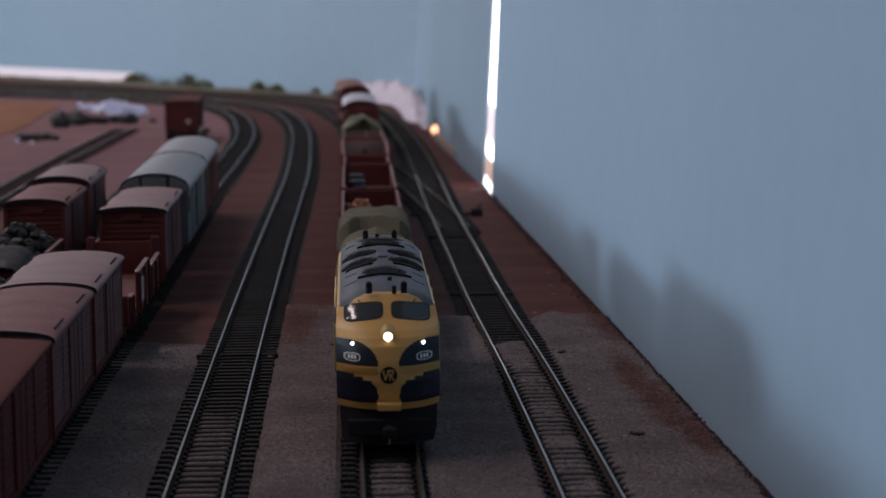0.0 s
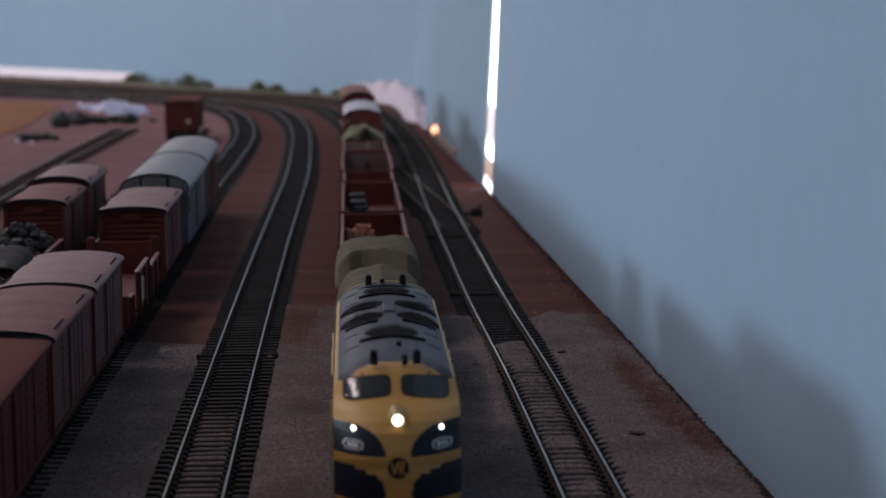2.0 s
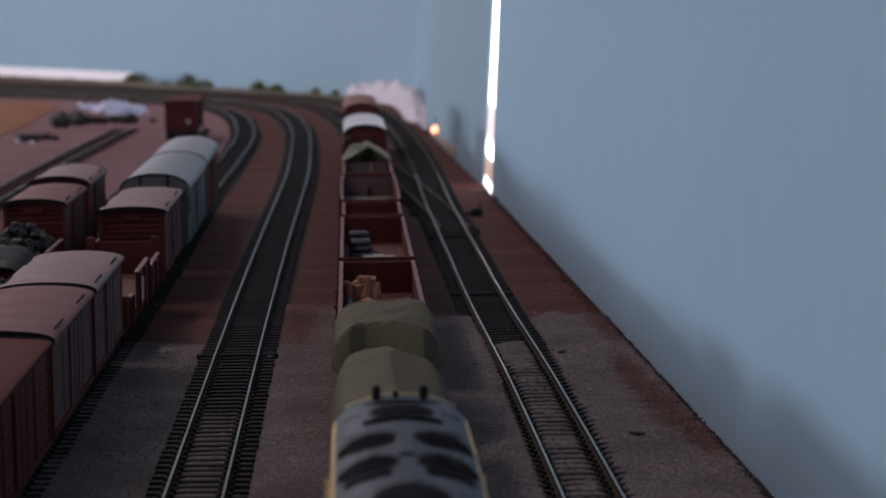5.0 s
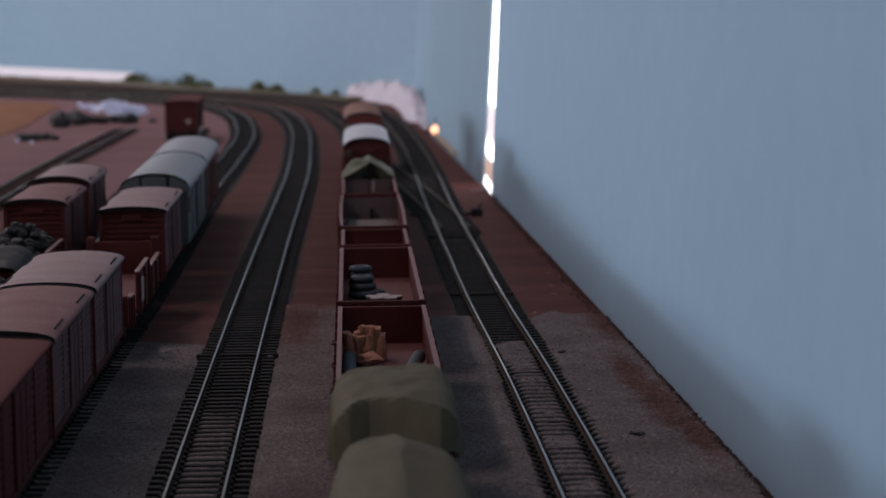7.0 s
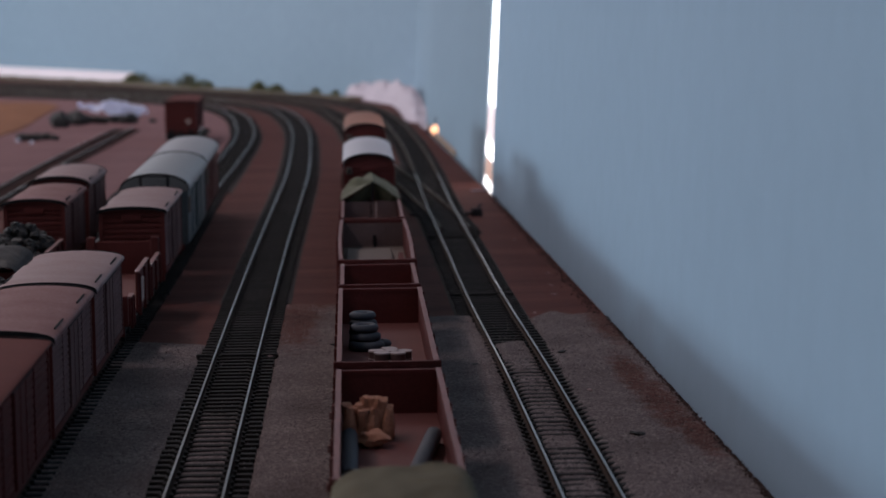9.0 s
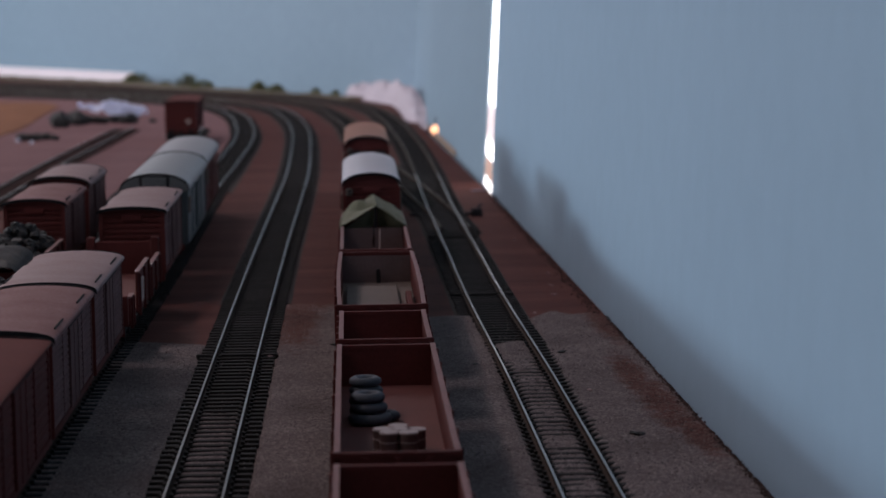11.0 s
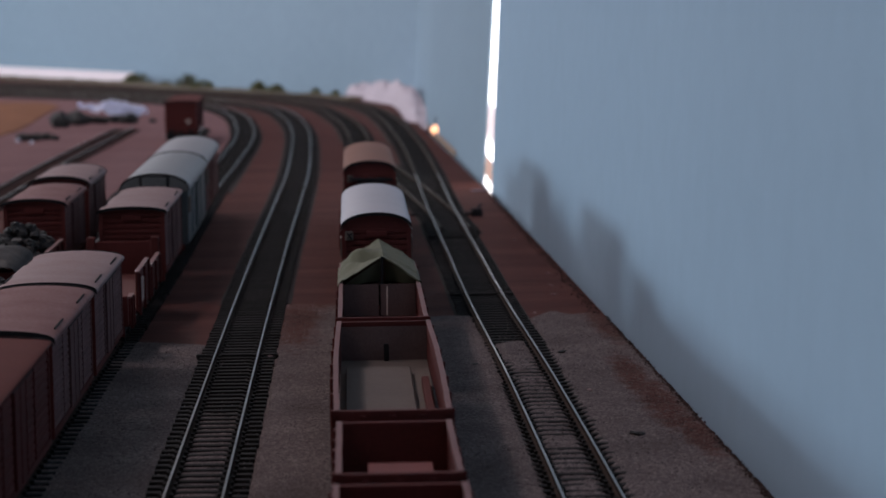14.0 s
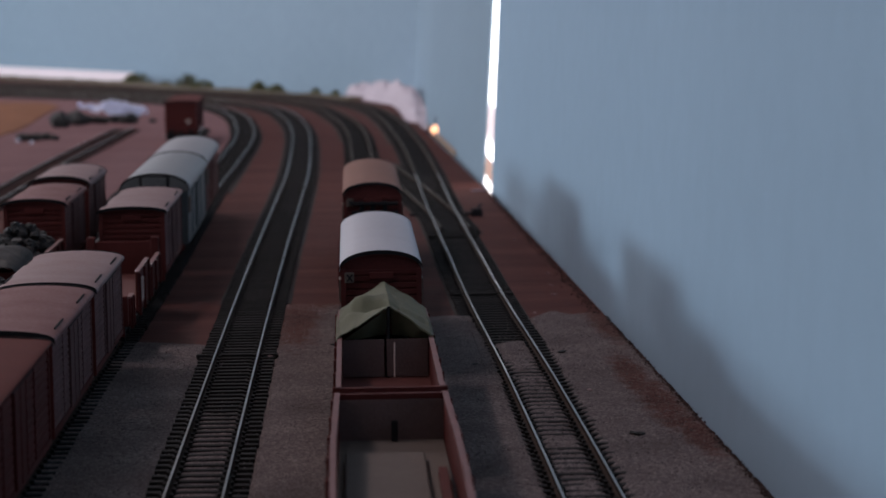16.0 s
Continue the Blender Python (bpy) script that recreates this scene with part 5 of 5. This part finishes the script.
def edge_crumbs():
    """Dark crumbs of earth along the board's edge by the backdrop, joined."""
    random.seed(77)
    verts, faces = [], []
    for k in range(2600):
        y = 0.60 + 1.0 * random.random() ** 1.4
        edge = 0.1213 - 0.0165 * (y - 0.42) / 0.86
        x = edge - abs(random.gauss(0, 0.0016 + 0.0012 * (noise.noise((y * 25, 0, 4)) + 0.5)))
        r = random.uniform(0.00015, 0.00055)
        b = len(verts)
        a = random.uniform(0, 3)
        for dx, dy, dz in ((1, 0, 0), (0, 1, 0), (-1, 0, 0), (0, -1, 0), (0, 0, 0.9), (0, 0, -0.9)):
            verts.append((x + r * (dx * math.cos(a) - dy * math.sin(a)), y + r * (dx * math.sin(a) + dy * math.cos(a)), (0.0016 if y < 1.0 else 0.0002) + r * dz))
        faces += [(b + i, b + (i + 1) % 4, b + 4) for i in range(4)] + [(b + (i + 1) % 4, b + i, b + 5) for i in range(4)]
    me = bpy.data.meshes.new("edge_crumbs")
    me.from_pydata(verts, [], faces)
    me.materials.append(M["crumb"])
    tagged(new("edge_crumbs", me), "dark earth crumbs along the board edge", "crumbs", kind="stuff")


def gravel():
    gravel_mat("gravel_bed", "grey gravel between the siding and the first track", -0.128, -0.0598, 0.43, 1.02, 1, 0.0016, 0.955)
    gravel_mat("gravel_bed", "grey gravel between two running tracks", -0.0312, -0.0046, 0.43, 1.13, 2, 0.0020, 1.065)
    gravel_mat("gravel_bed", "grey gravel between the rails of the running track", 0.0029, 0.0177, 0.43, 1.06, 3, 0.0015, 0.99)
    gravel_mat("gravel_bed", "grey gravel beside the running track", 0.0199, 0.0545, 0.43, 1.08, 4, 0.0021, 1.02)
    gravel_mat("gravel_bed", "grey gravel between the rails beside the backdrop", 0.0580, 0.0716, 0.43, 0.96, 5, 0.0016, 0.925)
    gravel_mat("gravel_bed", "grey gravel along the foot of the backdrop", 0.0762, 0.1215, 0.43, 1.08, 6, 0.0018, 1.015, True)
    gravel_mat("gravel_bed", "thin gravel between the sleepers of the first track", -0.0535, -0.0377, 0.43, 0.90, 7, 0.0015, 0.80)
    gravel_mat("gravel_bed", "grey gravel drifted over sleeper ends", 0.0470, 0.0556, 0.74, 0.99, 8, 0.0023, 0.958, near_edge=0.80)
    gravel_mat("gravel_bed", "grey gravel covering the sleepers beside the backdrop", 0.0555, 0.0705, 0.74, 0.98, 9, 0.0021, 0.945, near_edge=0.83)
    grains()
    edge_crumbs()


def bush(x, y, w, h, seed):
    random.seed(seed)
    t = thing("bush", "small dull green scenic bush at the backdrop foot", "bush", pose(x, y, -0.0028), group="bushes along the far edge")
    bm = bmesh.new()
    cyl(bm, (0, 0, -0.002), (0.001, 0, h * 0.6), 0.0012, 6, 0.0005)
    for k in range(4):
        cyl(bm, (0, 0, h * 0.2), (random.uniform(-w, w) * 0.35, random.uniform(-0.006, 0.006), h * random.uniform(0.4, 0.8)), 0.0007, 5, 0.0003)
    part("stem", bm, M["edge"], t)
    bm = bmesh.new()
    for k in range(150):
        a, r = random.uniform(0, 6.283), random.random() ** 0.5
        px, py = math.cos(a) * r * w * 0.5, math.sin(a) * r * 0.012
        pz = h * (0.12 + 0.88 * random.random() ** 0.8 * (1 - 0.7 * r * r))
        q = bmesh.ops.create_icosphere(bm, subdivisions=1, radius=random.uniform(0.0012, 0.0030))
        tw = Matrix.Rotation(random.uniform(0, 3), 3, "X") @ Matrix.Diagonal((1, 0.7, 0.45))
        for v in q["verts"]:
            v.co = tw @ v.co * random.uniform(0.7, 1.25) + Vector((px, py, pz))
    part("crown", bm, M["leaf"], t)


def scenery():
    # grassy bank along the far edge
    bank = [(0.012, 3.00), (-0.055, 3.12), (-0.128, 3.255), (-0.205, 3.365), (-0.322, 3.59), (-0.442, 3.75), (-0.60, 3.97), (-0.9, 4.42)]
    c = spline(bank, 0.012)
    rings = []
    for i, p in enumerate(c):
        d = (c[min(i + 1, len(c) - 1)] - c[max(i - 1, 0)]).normalized()
        s = Vector((d.y, -d.x, 0))
        if s.x < 0:
            s = -s
        hh = 0.0032 + 0.0022 * noise.noise((p.x * 30, p.y * 30, 1))
        rings.append([p + s * o + Vector((0, 0, z)) for o, z in ((-0.035, -0.001), (-0.022, hh * 0.4), (-0.008, hh), (0.006, hh * 1.1), (0.014, -0.001))])
    tagged(smooth(part("grass_bank", loft(bmesh.new(), rings), M["bank"]), 60), "low dry grassy bank along the far edge", "bank", kind="structure")
    for x, y, w, h, s in [(a, b2, c * 1.15, d * 1.2 + 0.003, e) for a, b2, c, d, e in ((-0.322, 3.60, 0.034, 0.017, 1), (-0.335, 3.63, 0.03, 0.012, 11), (-0.236, 3.43, 0.030, 0.019, 2), (-0.212, 3.38, 0.032, 0.013, 3), (-0.128, 3.27, 0.022, 0.013, 4), (-0.103, 3.225, 0.024, 0.011, 5),
                          (-0.046, 3.12, 0.012, 0.010, 6), (-0.019, 3.06, 0.010, 0.009, 7), (-0.275, 3.51, 0.02, 0.006, 8))]:
        bush(x, y, w, h, s)
    # pale strip behind the far left edge, added for light spilling below the backdrop
    wall_board("light_spill_strip", [(-0.341, 3.685), (-0.50, 3.92), (-0.70, 4.22), (-0.93, 4.56)], -0.05, 0.0148, 0.004, M["whiteglow"], "white strip standing in for light spilling below the backdrop")
    # orange earth
    # A paler sheet paints the far window's glow onto the board here.
    edge = [p for p in TRACK_C if p[1] > 1.3]
    tagged(part("window_glow_ground", prism(edge + [(-1.2, edge[-1][1]), (-1.2, 1.3)], 0.0, 0.0004), M["windowglow"]), "paler pinkish board by the sidings with window glow painted in", "ground", kind="structure")
    pts = [(-0.352, 2.33), (-0.346, 2.43), (-0.348, 2.56), (-0.357, 2.75), (-0.364, 2.93), (-0.41, 3.04), (-0.52, 3.06), (-0.80, 3.08), (-0.85, 2.6), (-0.52, 2.28)]
    sm = [(p.x, p.y) for p in spline(pts + [pts[0]], 0.02)][:-1]
    tagged(part("earth_patch", prism(sm, 0.0, 0.0012), M["tan"]), "patch of orange-brown earth on the layout", "earth", kind="structure")
    # white crumpled plaster hill in the corner
    spine = spline([(0.010, 3.07), (0.040, 3.01), (0.066, 2.88), (0.0735, 2.74), (0.0755, 2.63), (0.0770, 2.53)], 0.01)

    def hill(x, y):
        best, at = 9.0, 0.0
        for i, p in enumerate(spine):
            d = math.hypot((x - p.x) / 0.0175, (y - p.y) / 0.05)
            if d < best:
                best, at = d, i / len(spine)
        tall = 0.019 + 0.007 * math.sin(math.pi * min(1.0, at * 1.25)) - 0.009 * at ** 3
        return tall * max(0.0, 1 - best ** 1.7) ** 0.7 * (1 + 0.35 * noise.noise((x * 110, y * 20, 1)) + 0.22 * noise.noise((x * 300, y * 50, 2))) - 0.001
    tagged(smooth(part("plaster_hill", grid(-0.025, 0.0835, 2.38, 3.15, 60, 90, hill), M["white"]), 40), "white crumpled plaster hill in the corner of the layout", "hill")
    # small orange bulb by the backdrop
    b = thing("grain_bulb", "small glowing orange bulb on a wire by the backdrop", "bulb", pose(0.0818, 2.245, 0.0))
    bm = bmesh.new()
    bmesh.ops.create_uvsphere(bm, u_segments=20, v_segments=12, radius=0.0046)
    for q in bm.verts:
        q.co.z += 0.0066
    smooth(part("glass_bulb", bm, M["bulb"], b), 80)
    part("socket", cyl(bmesh.new(), (0, 0, 0), (0, 0, 0.0032), 0.0021, 12), M["black"], b)
    part("wire", cyl(cyl(bmesh.new(), (0, 0.003, 0.001), (0.001, 0.02, 0.018), 0.0006, 6), (0, 0, 0.001), (0, 0.003, 0.001), 0.0006, 6), M["black"], b)
    # tan strip that paints the orange bulb's glow along the wall foot
    wall_board("bulb_glow_strip", [(0.0880, 1.98), (0.0815, 2.22), (0.0780, 2.36)], 0.0, 0.0052, 0.0015, M["bulbglow"], "pale orange strip for the bulb glow along the wall foot")
    # plastic sheet over dark junk beside the far siding
    m = grid(-0.028, 0.022, -0.050, 0.050, 30, 30, lambda x, y: 0.0125 - 0.20 * x + 0.007 * noise.noise((x * 60, y * 40, 5)) + 0.007 * noise.noise((x * 150, y * 90, 6)) - 0.006 * (abs(x) / 0.028) ** 3)
    bmesh.ops.solidify(m, geom=m.faces[:], thickness=0.0006)
    ob = smooth(part("plastic_sheet", m, M["ice"]), 30)
    tagged(ob, "crumpled bluish-white plastic sheet over dark scrap", "plastic sheet")
    ob.matrix_basis = pose(-0.266, 2.655, 0.0, 0, 0, -14)
    random.seed(5)
    for x, y, r, sq in ((-0.3110, 2.495, 0.0115, 1.0), (-0.3180, 2.540, 0.0085, 0.9), (-0.2930, 2.530, 0.0110, 0.9), (-0.2850, 2.560, 0.008, 0.8), (-0.2710, 2.545, 0.0095, 0.7), (-0.2550, 2.560, 0.0085, 0.7),
                        (-0.2390, 2.540, 0.0100, 0.75), (-0.2790, 2.575, 0.008, 0.6), (-0.316, 2.275, 0.0080, 0.7), (-0.306, 2.28, 0.0075, 0.7), (-0.297, 2.29, 0.0065, 0.7), (-0.288, 2.285, 0.006, 0.6),
                        (-0.2160, 2.56, 0.0042, 0.8)):
        bm = bmesh.new()
        for k in range(5):
            lump(bm, (random.uniform(-0.4, 0.4) * r, random.uniform(-0.8, 0.8) * r, r * sq * random.uniform(0.5, 0.8)), r * random.uniform(0.5, 0.85), random.random() * 50, sq, 2, 0.5)
        ob = simple("scrap_lump", "dark lump of scrap lying on the baseboard", "scrap", bm, M["coal"], 30)
        ob.matrix_basis = pose(x, y, 0.0)
        tagged(ob, group="scrap beside the siding")
    for x, y in ((-0.3205, 2.262), (-0.3035, 2.232)):
        bm = bmesh.new()
        lump(bm, (0, 0, 0.0015), 0.0021, x * 100, 0.8, 2, 0.4)
        ob = simple("white_pebble", "small pale chip lying by the scrap", "chip", bm, M["ice"], 40)
        ob.matrix_basis = pose(x, y, 0.0)
    # turnout gear beside the outer track
    t = thing("point_motor", "black point lever and tie bar beside the outer track", "point lever", pose(0.0765, 1.468, 0.0))
    part("bar", boxed(-0.040, 0.004, -0.0018, 0.0018, 0.0006, 0.0024, 0.0003), M["black"], t)
    part("lever", boxed(-0.001, 0.006, -0.004, 0.004, 0.0, 0.0048, 0.0006), M["black"], t)
    part("lever_arm", cyl(bmesh.new(), (0.002, 0.0, 0.004), (0.006, 0.012, 0.0062), 0.0008, 8), M["black"], t)
    for x, y, w, l in ((0.0600, 1.075, 0.0290, 0.0012), (0.0581, 1.325, 0.0290, 0.0012), (-0.0456, 0.906, 0.0320, 0.0014)):
        tagged(part("joint_strip", boxed(x - w / 2, x + w / 2, y - l, y + l, 0.0008, 0.0030), M["sleeper"]), "black cross strip at a track joint", "strip", kind="structure")
    for k, (x, y, a, l) in enumerate(((0.0905, 0.733, -25, 0.0028), (0.0815, 0.902, 70, 0.002), (-0.0060, 0.93, 0, 0.003), (0.0460, 0.875, 40, 0.0012))):
        bm = bmesh.new()
        for o in (-0.6, -0.1, 0.4):
            lump(bm, (o * l, 0.0003 * math.sin(9 * o + k), 0.0004), 0.0006 + 0.25 * l, k * 3.3 + o, 0.35, 2, 0.6)
        ob = simple("twig_scrap", "dark scrap of track material on the gravel", "scrap", bm, M["coal"])
        ob.matrix_basis = pose(x, y, 0.0019, 0, 0, a)
    for k, (x, y) in enumerate(((0.0926, 1.325), (0.0985, 1.166), (0.0943, 1.086), (0.0496, 0.990), (0.0794, 1.012), (0.0833, 0.815), (-0.0900, 1.35), (0.0960, 1.12), (-0.0330, 0.905))):
        bm = bmesh.new()
        lump(bm, (0, 0, 0.0003), 0.0005 + 0.0002 * (k % 3), k * 2.7, 0.4, 2, 0.6)
        bmesh.ops.scale(bm, vec=(1.8, 1.0, 1.0), verts=bm.verts)
        ob = simple("paint_chip", "small pale chip lying loose on the board", "chip", bm, M["roofred2"])
        ob.matrix_basis = pose(x, y, 0.0018 if y < 1.02 else 0.0, 0, 0, 20 * k)
        tagged(ob, group="chips on the board")
    # thin wire lying across the board to the gap
    tagged(part("loose_wire", cyl(bmesh.new(), (0.0845, 1.635, 0.0016), (0.0990, 1.640, 0.0016), 0.0006, 6), M["wire"]), "thin pale wire leading to the backdrop gap", "wire")


room()
baseboard()
backdrops()
TRAIN = the_train()
ROLLING = list(WHEELS)
parked_stock()
scenery()
gravel()
tracks()


def motions():
    for v, y, dx, dz in TRAIN:
        walk(v, [(0.5 * k, on_line(y - travelled(0.5 * k)) @ pose(dx, 0, dz)) for k in range(33)])
    for v, y, r in ROLLING:
        walk(v, [(0.1 * k, pose(0, y, r, math.degrees(travelled(0.1 * k) / r))) for k in range(161)])


motions()
